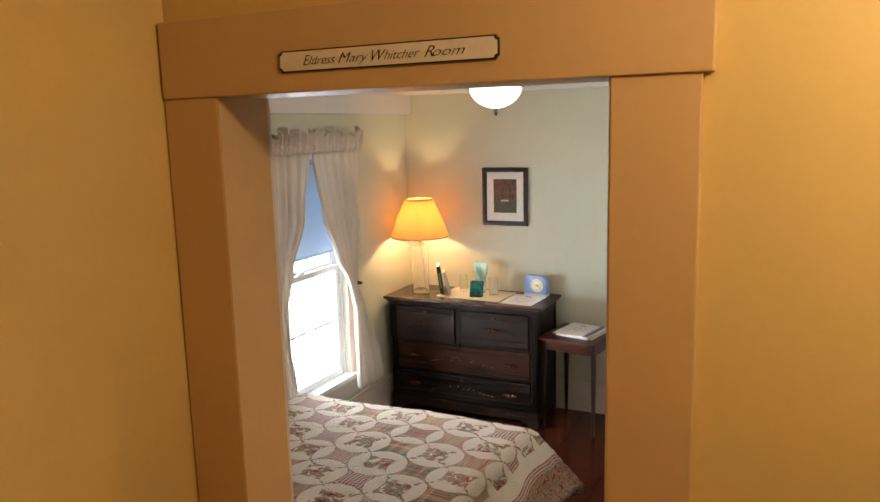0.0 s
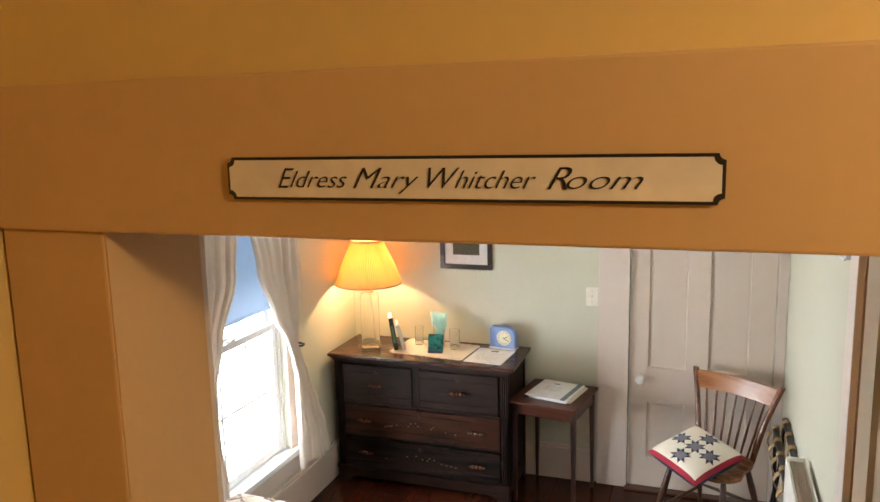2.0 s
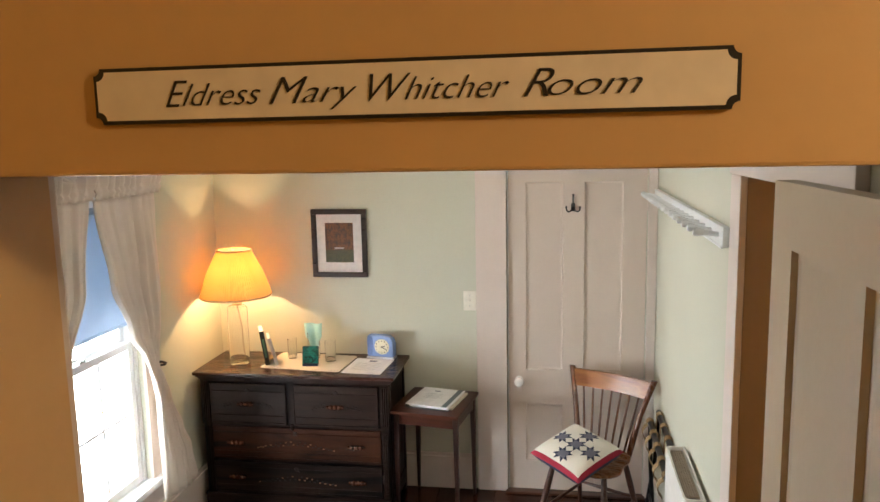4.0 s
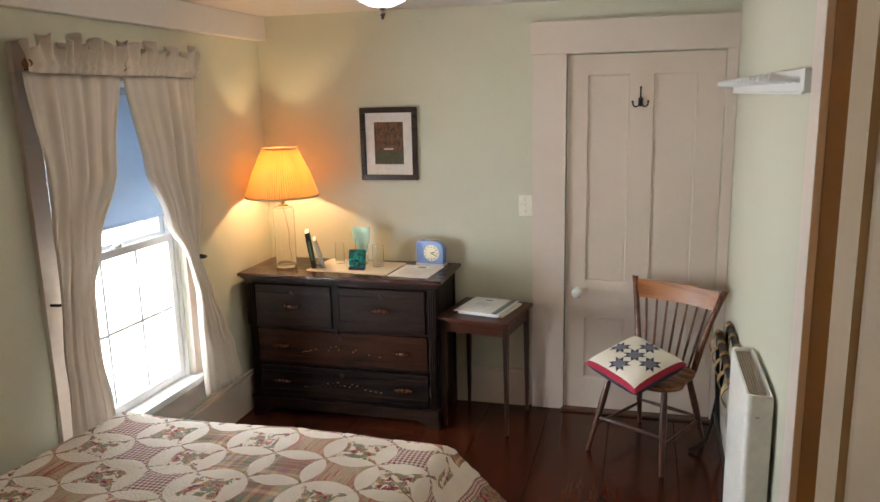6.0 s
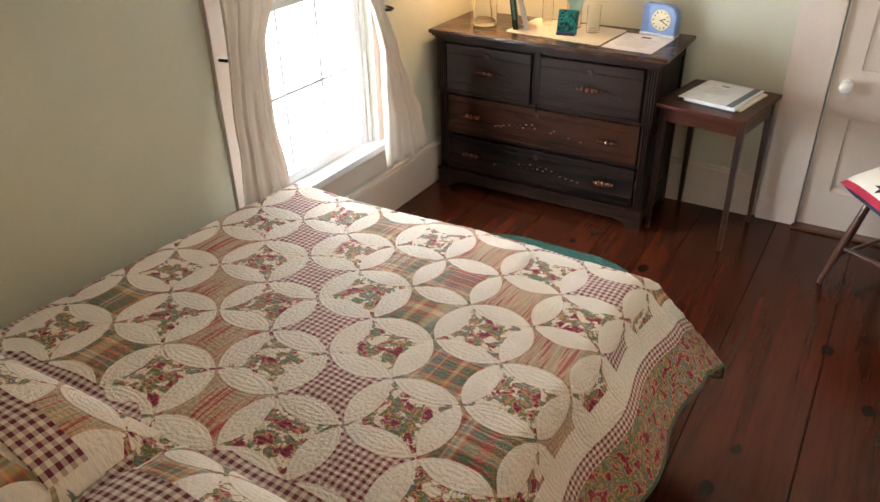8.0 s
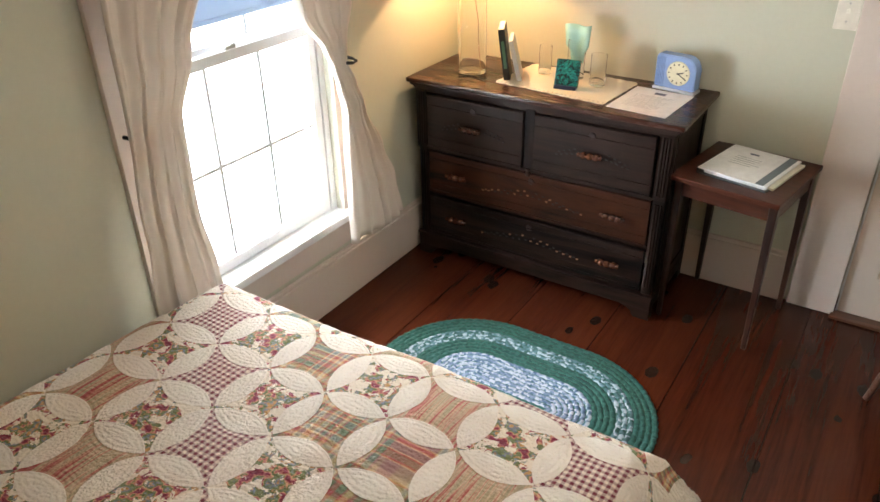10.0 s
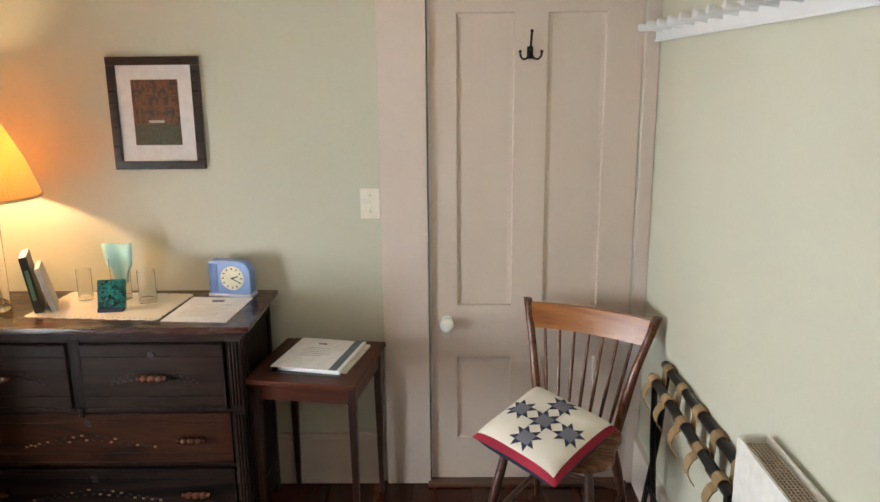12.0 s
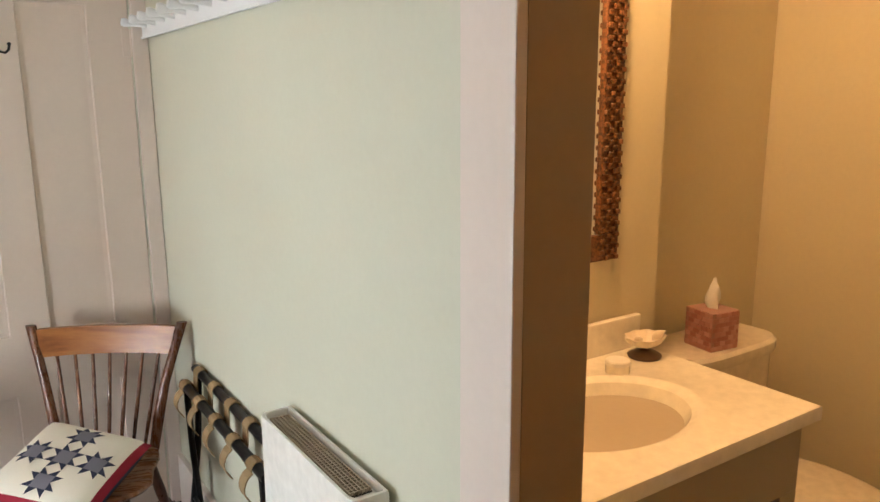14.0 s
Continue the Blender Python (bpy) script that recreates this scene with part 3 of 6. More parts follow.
def build_bed():
    bed = thing("bed", "double bed made up with a cream ring-patchwork quilt", "bed", (0, 0, 0))
    dk = wood("bed_rail_wood", (.04, .018, .010), (.12, .05, .024), 0.4)
    part("rail", boxes((BL + .05, BL + .08, BHEAD + .03, BF - .05, .24, .38), bevel=.004), dk, bed)
    part("rail", boxes((BR - .08, BR - .05, BHEAD + .03, BF - .05, .24, .38), bevel=.004), dk, bed)
    for x in (BL + .09, BR - .09):
        for y in (BHEAD + .06, BF - .10):
            part("leg", boxes((x - .025, x + .025, y - .025, y + .025, 0, .25), bevel=.004), dk, bed)
    part("box_spring", boxes((BL + .04, BR - .04, BHEAD + .02, BF - .05, .26, .44), bevel=.02), cloth("ticking", (.62, .58, .50)), bed)
    part("mattress", boxes((BL + .03, BR - .03, BHEAD + .02, BF - .04, .44, BZ - .02), bevel=.03), cloth("mattress_cloth", (.70, .68, .62)), bed)
    # quilt: a top with rounded edges that hangs on the right and at the foot
    rad, drop = .055, .41
    arc = rad * math.pi / 2

    def roll(s, flare):
        """s metres past the start of the bend: how far out and how far down."""
        if s <= 0:
            return s, 0.0
        if s < arc:
            a = s / rad
            return rad * math.sin(a), rad * (1 - math.cos(a))
        return rad + (s - arc) * flare, rad + (s - arc) * (1 - .55 * flare)
    step = .013
    us = [BL + rad - .30 + k * step for k in range(int((BR - BL - 2 * rad + .30 + drop) / step) + 1)]
    vs = [BHEAD + .02 + k * step for k in range(int((BF - BHEAD - rad - .02 + drop) / step) + 1)]
    bm = bmesh.new()
    l1 = bm.loops.layers.uv.new("cloth")
    l2 = bm.loops.layers.uv.new("edge")
    grid, info = [], {}
    for v in vs:
        row = []
        for u in us:
            ox, dx = roll(u - (BR - rad), .52) if u > BR - rad else (0.0, 0.0)
            lx, ldx = roll((BL + rad) - u, .05) if u < BL + rad else (0.0, 0.0)
            oy, dy = roll(v - (BF - rad), .14) if v > BF - rad else (0.0, 0.0)
            x = min(max(u, BL + rad), BR - rad) + (ox if u > BR - rad else 0) - (lx if u < BL + rad else 0)
            y = min(v, BF - rad) + (oy if v > BF - rad else 0)
            both = min(dx, dy)
            down = max(dx, dy) + .12 * both
            if both > 0.02:
                # the corner folds outwards
                k = both * .55
                x += k * .28
                y += k * .28
                down = max(dx, dy) + .05 * both
            z = quilt_height(min(max(x, BL), BR), min(y, BF)) - down - ldx
            hang = min(1, max(dx, dy, ldx) / .12)
            x += hang * .013 * math.sin(y * 14 + 1.0) * (1 if dx > dy or ldx > 0 else 0)
            y += hang * .013 * math.sin(x * 13) * (1 if dy > dx else 0)
            # raised petals
            cu, cv = abs((u / .180 + UQ) % 1 - .5), abs((v / .180 + VQ) % 1 - .5)
            dd = math.hypot(1 - max(cu, cv), min(cu, cv))
            z += .0035 * (1 - min(1, abs(dd - .7) / .06)) * -1
            vert = bm.verts.new((x, y, max(z, .03)))
            info[vert] = (u, v)
            row.append(vert)
        grid.append(row)
    umax, vmax = us[-1], vs[-1]
    for a, b in zip(grid, grid[1:]):
        for k in range(len(a) - 1):
            f = bm.faces.new((a[k], a[k + 1], b[k + 1], b[k]))
            f.smooth = True
            for lp in f.loops:
                u, v = info[lp.vert]
                lp[l1].uv = (u + UQ * .180, v + VQ * .180)
                lp[l2].uv = (min(umax - u, vmax - v), 0)
    q = part("quilt", bm, M_QUILT, bed, "cream quilt with ring patchwork in burgundy and floral prints")
    return bed


UQ, VQ = (1.940 / .180) % 1, (-2.603 / .180) % 1
build_bed()



def build_sham(x0, x1, turn):
    """A quilted pillow lying flat at the head of the bed."""
    cx, cy = (x0 + x1) / 2, 1.69
    t = thing("pillow_sham", "quilted patchwork pillow sham with gingham flange on the bed", "pillow", (cx, cy, BZ + .062), turn, group="pillow shams")
    hx, hy, n = (x1 - x0) / 2, .335, 40

    def dome(a, b):
        e = max(0, 1 - abs(a) ** 3.2) * max(0, 1 - abs(b) ** 3.2)
        return e ** .55
    for sign, nm in ((1, "pillow_top"), (-1, "pillow_underside")):
        bm = bmesh.new()
        l1, l2 = bm.loops.layers.uv.new("cloth"), bm.loops.layers.uv.new("edge")
        grid = []
        for j in range(n + 1):
            row = []
            for i in range(n + 1):
                a, b = -1 + 2 * i / n, -1 + 2 * j / n
                z = dome(a, b) * (.135 if sign > 0 else -.012) + .006 * noise.noise((a * 3 + cx, b * 3, 1.0)) * dome(a, b)
                row.append(bm.verts.new((a * hx * (1 - .03 * (1 - b * b)), b * hy * (1 - .03 * (1 - a * a)), z)))
            grid.append(row)
        for j in range(n):
            for i in range(n):
                q = (grid[j][i], grid[j][i + 1], grid[j + 1][i + 1], grid[j + 1][i])
                f = bm.faces.new(q if sign > 0 else q[::-1])
                f.smooth = True
                for lp in f.loops:
                    lp[l1].uv = (lp.vert.co.x + .09, lp.vert.co.y * 1.12 + .05)
                    lp[l2].uv = (1, 0)
        part(nm, bm, M_QUILT, t)
    # gingham flange round the edge and a gingham band across the top
    bm = bmesh.new()
    rows = []
    for w in (0, .5, 1):
        rows.append([((hx + .035 * w) * math.copysign(min(1, abs(1.16 * math.cos(a))), math.cos(a)), (hy + .035 * w) * math.copysign(min(1, abs(1.16 * math.sin(a))), math.sin(a)),
                      .004 + .006 * math.sin(9 * a) * w) for a in [2 * math.pi * k / 72 for k in range(73)]])
    sheet(bm, rows[::-1])
    smooth(part("flange", bm, M_GINGHAM, t, "burgundy gingham flange"), 70)
    bm = bmesh.new()
    rows = []
    for b in [.30 + .26 * k / 6 for k in range(7)]:
        rows.append([(a * hx * .985, b * hy, dome(a, b) * .135 + .0075 + .003 * math.sin(a * 14)) for a in [-.96 + 1.92 * k / 40 for k in range(41)]])
    sheet(bm, rows)
    smooth(part("band", bm, M_GINGHAM, t, "burgundy gingham band"), 70)
    return t


def gingham_cloth():
    g = Graph("burgundy_gingham")
    sp = g.node("ShaderNodeSeparateXYZ")
    g.put(sp.inputs[0], g.coords())
    a = g.math('GREATER_THAN', g.math('FRACT', g.math('MULTIPLY', sp.outputs[0], 48)), 0.5)
    b = g.math('GREATER_THAN', g.math('FRACT', g.math('MULTIPLY', sp.outputs[1], 48)), 0.5)
    g.bump(g.noise(g.coords(), 300, 2), .3, .001)
    return g.out(g.mix(g.math('MULTIPLY', g.math('ADD', a, b), .5), (.70, .60, .50), (.14, .014, .03)), .9)


M_GINGHAM = gingham_cloth()
build_sham(-2.46, -1.87, 2)
build_sham(-1.83, -1.24, -2)

# ---- dresser ----
M_DRESS = wood("dark_oak_dresser", (.0025, .0016, .0016), (.024, .0120, .0085), 0.42, 0, 8.0, .09, .5, .16)
M_DRESS_V = wood("dark_oak_upright", (.0025, .0016, .0014), (.017, .0085, .0058), 0.42, 2, 8.0, .09, .35, .14)
M_DRESS_RED = wood("worn_red_oak_drawer", (.0025, .0013, .0012), (.040, .0120, .0050), 0.40, 0, 7.0, .10, .35, .16)
M_DRESS_TOP = wood("dresser_top_wood", (.018, .006, .004), (.060, .018, .010), 0.26, 0, 7.0, .08, .15)
M_PULL = wood("turned_pull_wood", (.022, .008, .005), (.085, .028, .013), 0.2, 0, 20)
M_CARVE = plain("carved_hollow_shade", (.003, .002, .002), 0.6)
M_KEY = plain("keyhole_bronze", (.045, .040, .040), 0.3, 0.8)
M_CARVE_LIGHT = plain("worn_bare_carving", (.22, .11, .05), 0.5)


def drawer_pull(parent, x, y, z, w=.098):
    prof = [(0, 0), (.007, 0), (.0088, .005), (.0065, .010), (.0115, .016), (.0128, .022), (.0112, .028), (.0075, .032), (.0118, .037), (.0132, .044), (.0118, .051), (.0075, .056), (.0112, .060), (.0128, .066), (.0115, .072), (.0065, .078), (.0088, .083), (.007, .088), (0, .088)]
    h = part("handle", lathe(bmesh.new(), [(r * 1.15, a * w / .088) for r, a in prof], (x - w / 2, y - .024, z), 14, (1, 0, 0)), M_PULL, parent, "turned brown wooden pull")
    smooth(h, 60)
    for s in (-.62, .62):
        part("post", rod(bmesh.new(), (x + s * w / 2, y + .002, z), (x + s * w / 2, y - .022, z), .006, .005, 10), M_PULL, h)


def drawer(parent, x0, x1, y, z0, z1, mat, pulls, rnd):
    d = part("drawer", boxes((x0, x1, y, y + .02, z0, z1), bevel=.002), mat, parent)
    bm = bmesh.new()
    hh = z1 - z0
    for f in (.20, .80):
        box(bm, x0 + .006, x1 - .006, y - .004, y + .001, z0 + hh * f - .004, z0 + hh * f + .004, bevel=.0015)
    box(bm, x0 + .001, x1 - .001, y - .006, y, z1 - .010, z1 - .001, bevel=.002)
    box(bm, x0 + .001, x1 - .001, y - .006, y, z0 + .001, z0 + .010, bevel=.002)
    part("moulding", bm, mat, d)
    for px in pulls:
        drawer_pull(d, px, y, z0 + hh * .52)
    # chip-carved sprays beside the pulls; dark chips put the cuts' shade into colour
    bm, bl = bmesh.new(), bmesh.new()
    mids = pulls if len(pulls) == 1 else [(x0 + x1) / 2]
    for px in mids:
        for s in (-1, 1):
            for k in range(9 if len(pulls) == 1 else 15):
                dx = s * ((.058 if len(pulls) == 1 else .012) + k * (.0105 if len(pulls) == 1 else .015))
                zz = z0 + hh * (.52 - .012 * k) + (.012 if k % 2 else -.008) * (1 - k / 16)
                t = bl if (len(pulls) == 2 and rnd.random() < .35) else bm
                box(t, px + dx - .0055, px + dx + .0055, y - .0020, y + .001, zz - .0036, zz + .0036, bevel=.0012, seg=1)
    part("carving", bm, M_CARVE, d, "chip-carved leaf spray, its shade painted dark")["kind"] = "stuff"
    if len(bl.verts):
        part("carving", bl, M_CARVE_LIGHT, d, "worn bare carving")["kind"] = "stuff"
    else:
        bl.free()
    kx = (x0 + x1) / 2
    e = part("keyhole", lathe(bmesh.new(), [(0, .004), (.005, .004), (.006, .0045), (.013, .003), (.014, 0)], (kx, y, z1 - hh * .10 - .016), 16, (0, -1, 0)), M_KEY, d, "dark bronze round keyhole plate")
    return d


def build_dresser():
    rnd = random.Random(4)
    d = thing("dresser", "dark carved oak dresser with four drawers", "dresser", (-2.16, 4.66, 0))
    ox, oy = -2.16, 4.66

    def P(name, rows, mat, label="", bevel=.003):
        return part(name, boxes(*[(a - ox, b - ox, c - oy, e - oy, z0, z1) for a, b, c, e, z0, z1 in rows], bevel=bevel), mat, d, label)
    x0, x1 = -2.695, -1.618
    P("top", [(-2.735, -1.578, 4.440, 4.888, .802, .822)], M_DRESS_TOP, "worn red-brown top board", .006)
    P("top_moulding", [(-2.722, -1.591, 4.450, 4.886, .790, .803), (-2.710, -1.603, 4.460, 4.884, .776, .791)], M_DRESS, "", .004)
    P("side_panel", [(x0, x0 + .02, 4.50, 4.88, .06, .777)], M_DRESS_V)
    P("side_panel", [(x1 - .02, x1, 4.50, 4.88, .06, .777)], M_DRESS_V)
    P("back_panel", [(x0 + .02, x1 - .02, 4.87, 4.88, .06, .777)], M_DRESS)
    for a in (x0 - .004, x1 - .046):
        P("post", [(a, a + .05, 4.462, 4.512, .52, .777)], M_DRESS_V)
        P("post", [(a + .004, a + .046, 4.472, 4.512, .10, .52)], M_DRESS_V)
        for k in range(3):
            part("reed", rod(bmesh.new(), (a + .014 + k * .011 - ox, 4.462 - oy, .54), (a + .014 + k * .011 - ox, 4.462 - oy, .765), .0045, None, 8), M_DRESS_V, d)
            part("reed", rod(bmesh.new(), (a + .014 + k * .011 - ox, 4.472 - oy, .14), (a + .014 + k * .011 - ox, 4.472 - oy, .50), .0045, None, 8), M_DRESS_V, d)
    for a in (x1 - .002,):
        for z0, z1 in ((.10, .14), (.50, .54), (.74, .777)):
            P("side_rail", [(a, a + .008, 4.51, 4.87, z0, z1)], M_DRESS)
        for b in (4.51, 4.84):
            P("side_stile", [(a, a + .009, b, b + .035, .10, .777)], M_DRESS_V)
    P("divider", [(-2.190, -2.150, 4.462, 4.50, .52, .777)], M_DRESS_V)
    part("pendant", lathe(bmesh.new(), [(0, -.018), (.010, -.012), (.013, 0), (.009, .010), (.013, .016), (.013, .022), (0, .022)], (-2.17 - ox, 4.466 - oy, .51), 12), M_DRESS, d)
    P("rail", [(x0 + .045, x1 - .045, 4.466, 4.50, .765, .777), (x0 + .045, x1 - .045, 4.468, 4.50, .512, .526)], M_DRESS)
    P("rail", [(x0 + .045, x1 - .045, 4.484, 4.52, .300, .312), (x0 + .045, x1 - .045, 4.484, 4.52, .095, .112)], M_DRESS)
    P("plinth", [(x0 - .006, x1 + .006, 4.456, 4.50, .045, .10), (x0 - .010, x1 + .010, 4.452, 4.50, .096, .108)], M_DRESS)
    P("plinth", [(x1 - .012, x1 + .006, 4.50, 4.88, .045, .10)], M_DRESS)
    # bracket feet
    for s, a in ((1, x0 - .006), (-1, x1 + .006)):
        bm = bmesh.new()
        prof = [(0, 0), (.060, 0), (.072, .012), (.074, .024), (.095, .036), (.125, .045), (0, .045)]
        vs0 = [bm.verts.new((a + s * px - ox, 4.457 - oy, pz)) for px, pz in prof]
        vs1 = [bm.verts.new((a + s * px - ox, 4.50 - oy, pz)) for px, pz in prof]
        bm.faces.new(vs0), bm.faces.new(vs1[::-1])
        for k in range(len(prof)):
            q = (vs0[k], vs1[k], vs1[(k + 1) % len(prof)], vs0[(k + 1) % len(prof)])
            bm.faces.new(q)
        bmesh.ops.recalc_face_normals(bm, faces=bm.faces)
        part("foot", bm, M_DRESS, d)
        P("foot", [(a - .0 if s > 0 else a - .045, a + .045 if s > 0 else a, 4.83, 4.88, 0, .05)], M_DRESS)
    L = lambda v: v - ox
    drawer(d, L(-2.640), L(-2.195), 4.452 - oy, .530, .762, M_DRESS, [L(-2.42)], rnd)
    drawer(d, L(-2.146), L(-1.672), 4.452 - oy, .530, .762, M_DRESS, [L(-1.905)], rnd)
    drawer(d, L(-2.646), L(-1.667), 4.470 - oy, .318, .508, M_DRESS_RED, [L(-2.50), L(-1.80)], rnd)
    drawer(d, L(-2.646), L(-1.667), 4.470 - oy, .118, .296, M_DRESS, [L(-2.50), L(-1.80)], rnd)
    return d


build_dresser()

# ---- side table ----
M_TABLE = wood("cherry_table_wood", (.024, .006, .0035), (.066, .018, .009), 0.32, 0, 9, .07, .25, .25)
M_TABLE_V = wood("cherry_leg_wood", (.014, .0045, .003), (.038, .012, .0065), 0.32, 2, 9)


def build_table():
    t = thing("side_table", "small reddish wooden side table with tapered legs", "table", (-1.392, 4.672, 0), -9)
    part("tabletop", boxes((-.200, .195, -.215, .215, .602, .620), bevel=.004), M_TABLE, t)
    part("apron", boxes((-.165, .165, -.178, -.163, .535, .602), bevel=.002), M_TABLE, t)
    part("apron", boxes((-.165, .165, .163, .178, .535, .602), bevel=.002), M_TABLE, t)
    part("apron", boxes((-.178, -.163, -.163, .163, .535, .602), bevel=.002), M_TABLE, t)
    part("apron", boxes((.163, .178, -.163, .163, .535, .602), bevel=.002), M_TABLE, t)
    for sx in (-1, 1):
        for sy in (-1, 1):
            bm = bmesh.new()
            vs = box(bm, sx * .17 - .015, sx * .17 + .015, sy * .17 - .015, sy * .17 + .015, 0, .602)
            for v in vs:
                if v.co.z < .01:
                    v.co.x = sx * .17 + (v.co.x - sx * .17) * .55 + sx * .004
                    v.co.y = sy * .17 + (v.co.y - sy * .17) * .55 + sy * .004
            bmesh.ops.bevel(bm, geom=list(bm.edges), offset=.002, segments=1, affect='EDGES')
            part("leg", bm, M_TABLE_V, t)
    return t


build_table()
M_PAPER = plain("white_paper", (.78, .78, .78), .5)
M_INK = plain("grey_print", (.45, .46, .48), .6)
M_INK_DARK = plain("dark_print", (.10, .12, .18), .6)


def paper_lines(parent, x0, x1, y0, y1, z, rows, rnd, height=.0035):
    bm = bmesh.new()
    for k in range(rows):
        yy = y1 - (y1 - y0) * (k + .5) / rows
        w = (x1 - x0) * (.75 + .25 * rnd.random())
        box(bm, x0, x0 + w, yy - height / 2, yy + height / 2, z, z + .0002)
    return part("printed_lines", bm, M_INK, parent)


def build_binder():
    rnd = random.Random(9)
    b = thing("ring_binder", "white ring binder with a printed sheet on the table", "binder", (-1.388, 4.672, .6205), -12)
    part("cover", boxes((-.150, .150, -.128, .128, 0, .003), bevel=.001), plain("dark_binder_back", (.03, .035, .04), .35), b)
    part("pages", boxes((-.128, .142, -.115, .115, .003, .020), bevel=.002), M_PAPER, b)
    bm = boxes((-.150, .150, -.128, .128, .020, .0235), bevel=.001)
    part("cover", bm, plain("white_binder_cover", (.84, .84, .84), .5), b, "white cover with printed sheet")
    part("spine", boxes((-.154, -.148, -.128, .128, 0, .0235), bevel=.002), plain("binder_spine", (.03, .035, .04), .35), b)
    part("strip", boxes((.100, .135, -.127, .127, .0236, .0242)), plain("slate_strip", (.12, .16, .19), .4), b, "slate blue cover strip")
    part("title_print", boxes((-.05, -.01, .075, .086, .0236, .0240)), M_INK_DARK, b)
    b.scale = (.84, 1.15, 1)
    paper_lines(b, -.085, .045, -.03, .05, .0237, 5, rnd)
    part("loose_sheets", boxes((-.06, .165, -.10, .135, .001, .010), bevel=.001), plain("cream_paper", (.78, .72, .60), .6), b)
    return b


build_binder()

# ---- chair ----
M_CHAIR = wood("honey_chair_wood", (.065, .018, .006), (.15, .050, .016), 0.28, 2, 10)
M_CHAIR_D = wood("dark_chair_wood", (.030, .010, .006), (.075, .026, .013), 0.3, 2, 10)
M_SEAT = wood("chair_seat_wood", (.09, .035, .014), (.24, .10, .04), 0.28, 0, 8)


def build_chair():
    c = thing("side_chair", "honey-brown spindle-back wooden chair by the closet door", "chair", (-.540, 4.496, 0), -30)
    # saddle seat
    out = []
    for k in range(28):
        a = 2 * math.pi * k / 28
        x, y = math.cos(a), math.sin(a)
        e = .62
        px = math.copysign(abs(x) ** e, x) * (.205 + (.012 if y < 0 else -.012))
        py = math.copysign(abs(y) ** e, y) * .190
        out.append((px, py))
    bm = bmesh.new()
    rings = []
    for s, z in ((.86, .372), (.97, .384), (1.0, .394), (.985, .403), (.93, .407), (.6, .400), (.25, .397)):
        rings.append([bm.verts.new((x * s, y * s, z)) for x, y in out])
    bm.faces.new(rings[0][::-1]), bm.faces.new(rings[-1])
    for a, b in zip(rings, rings[1:]):
        for k in range(28):
            bm.faces.new((a[k], a[(k + 1) % 28], b[(k + 1) % 28], b[k]))
    smooth(part("seat", bm, M_SEAT, c), 50)
    feet = [(-.200, -.225), (.200, -.225), (-.180, .235), (.180, .235)]
    tops = [(-.145, -.125), (.145, -.125), (-.135, .125), (.135, .125)]

    def at(k, z):
        f = z / .385
        return Vector((feet[k][0] + (tops[k][0] - feet[k][0]) * f, feet[k][1] + (tops[k][1] - feet[k][1]) * f, z))
    for k in range(4):
        p, q = at(k, 0), at(k, .385)
        d = (q - p).length
        smooth(part("leg", lathe(bmesh.new(), [(0, 0), (.010, 0), (.0135, d * .3), (.0175, d * .62), (.015, d * .9), (.013, d), (0, d)], p, 14, q - p), M_CHAIR_D, c), 50)
    for a, b, z in ((0, 1, .17), (2, 3, .15), (0, 2, .13), (1, 3, .13)):
        p, q = at(a, z), at(b, z)
        d = (q - p).length
        smooth(part("stretcher", lathe(bmesh.new(), [(0, 0), (.007, 0), (.0105, d / 2), (.007, d), (0, d)], p, 10, q - p), M_CHAIR_D, c), 50)
    # back
    for s in (-1, 1):
        pts = [(s * .150, .150, .392), (s * .168, .168, .50), (s * .190, .192, .61), (s * .215, .220, .70), (s * .243, .250, .800)]
        bm = bmesh.new()
        rings = []
        for k, p in enumerate(pts):
            w, th = .016 + .002 * (k % 3 == 1), .011
            rings.append([bm.verts.new((p[0] + w * math.cos(a), p[1] + th * math.sin(a), p[2])) for a in [2 * math.pi * i / 10 for i in range(10)]])
        for a, b in zip(rings, rings[1:]):
            for i in range(10):
                bm.faces.new((a[i], a[(i + 1) % 10], b[(i + 1) % 10], b[i]))
        bm.faces.new(rings[0][::-1]), bm.faces.new(rings[-1])
        smooth(part("back_post", bm, M_CHAIR, c), 50)
    # crest board, gently bowed
    bm = bmesh.new()
    rows = []
    for zz, yo in ((.700, .222), (.745, .234), (.788, .246)):
        rows.append([(x, yo + .030 * (1 - (x / .22) ** 2), zz) for x in [-.222 * (.93 + .07 * (zz - .70) / .09) + .444 * (.93 + .07 * (zz - .70) / .09) * i / 12 for i in range(13)]])
    fr = sheet(bm, [[(x, y - .009, z) for x, y, z in r] for r in rows])
    bk = sheet(bm, [[(x, y + .009, z) for x, y, z in r][::-1] for r in rows])
    for i in range(12):
        bm.faces.new((fr[-1][i], fr[-1][i + 1], bk[-1][11 - i], bk[-1][12 - i]))
        bm.faces.new((fr[0][i + 1], fr[0][i], bk[0][12 - i], bk[0][11 - i]))
    smooth(part("crest_board", bm, wood("crest_wood", (.20, .062, .014), (.38, .145, .038), .32, 0, 9), c), 50)
    for k in range(7):
        f = (k - 3) / 3
        p, q = Vector((f * .118, .158 + .010 * (1 - f * f), .400)), Vector((f * .165, .224 + .030 * (1 - (f * .75) ** 2), .708))
        d = (q - p).length
        smooth(part("spindle", lathe(bmesh.new(), [(0, 0), (.0055, 0), (.0070, d * .35), (.0055, d), (0, d)], p, 10, q - p), M_CHAIR, c), 50)
    return c


build_chair()

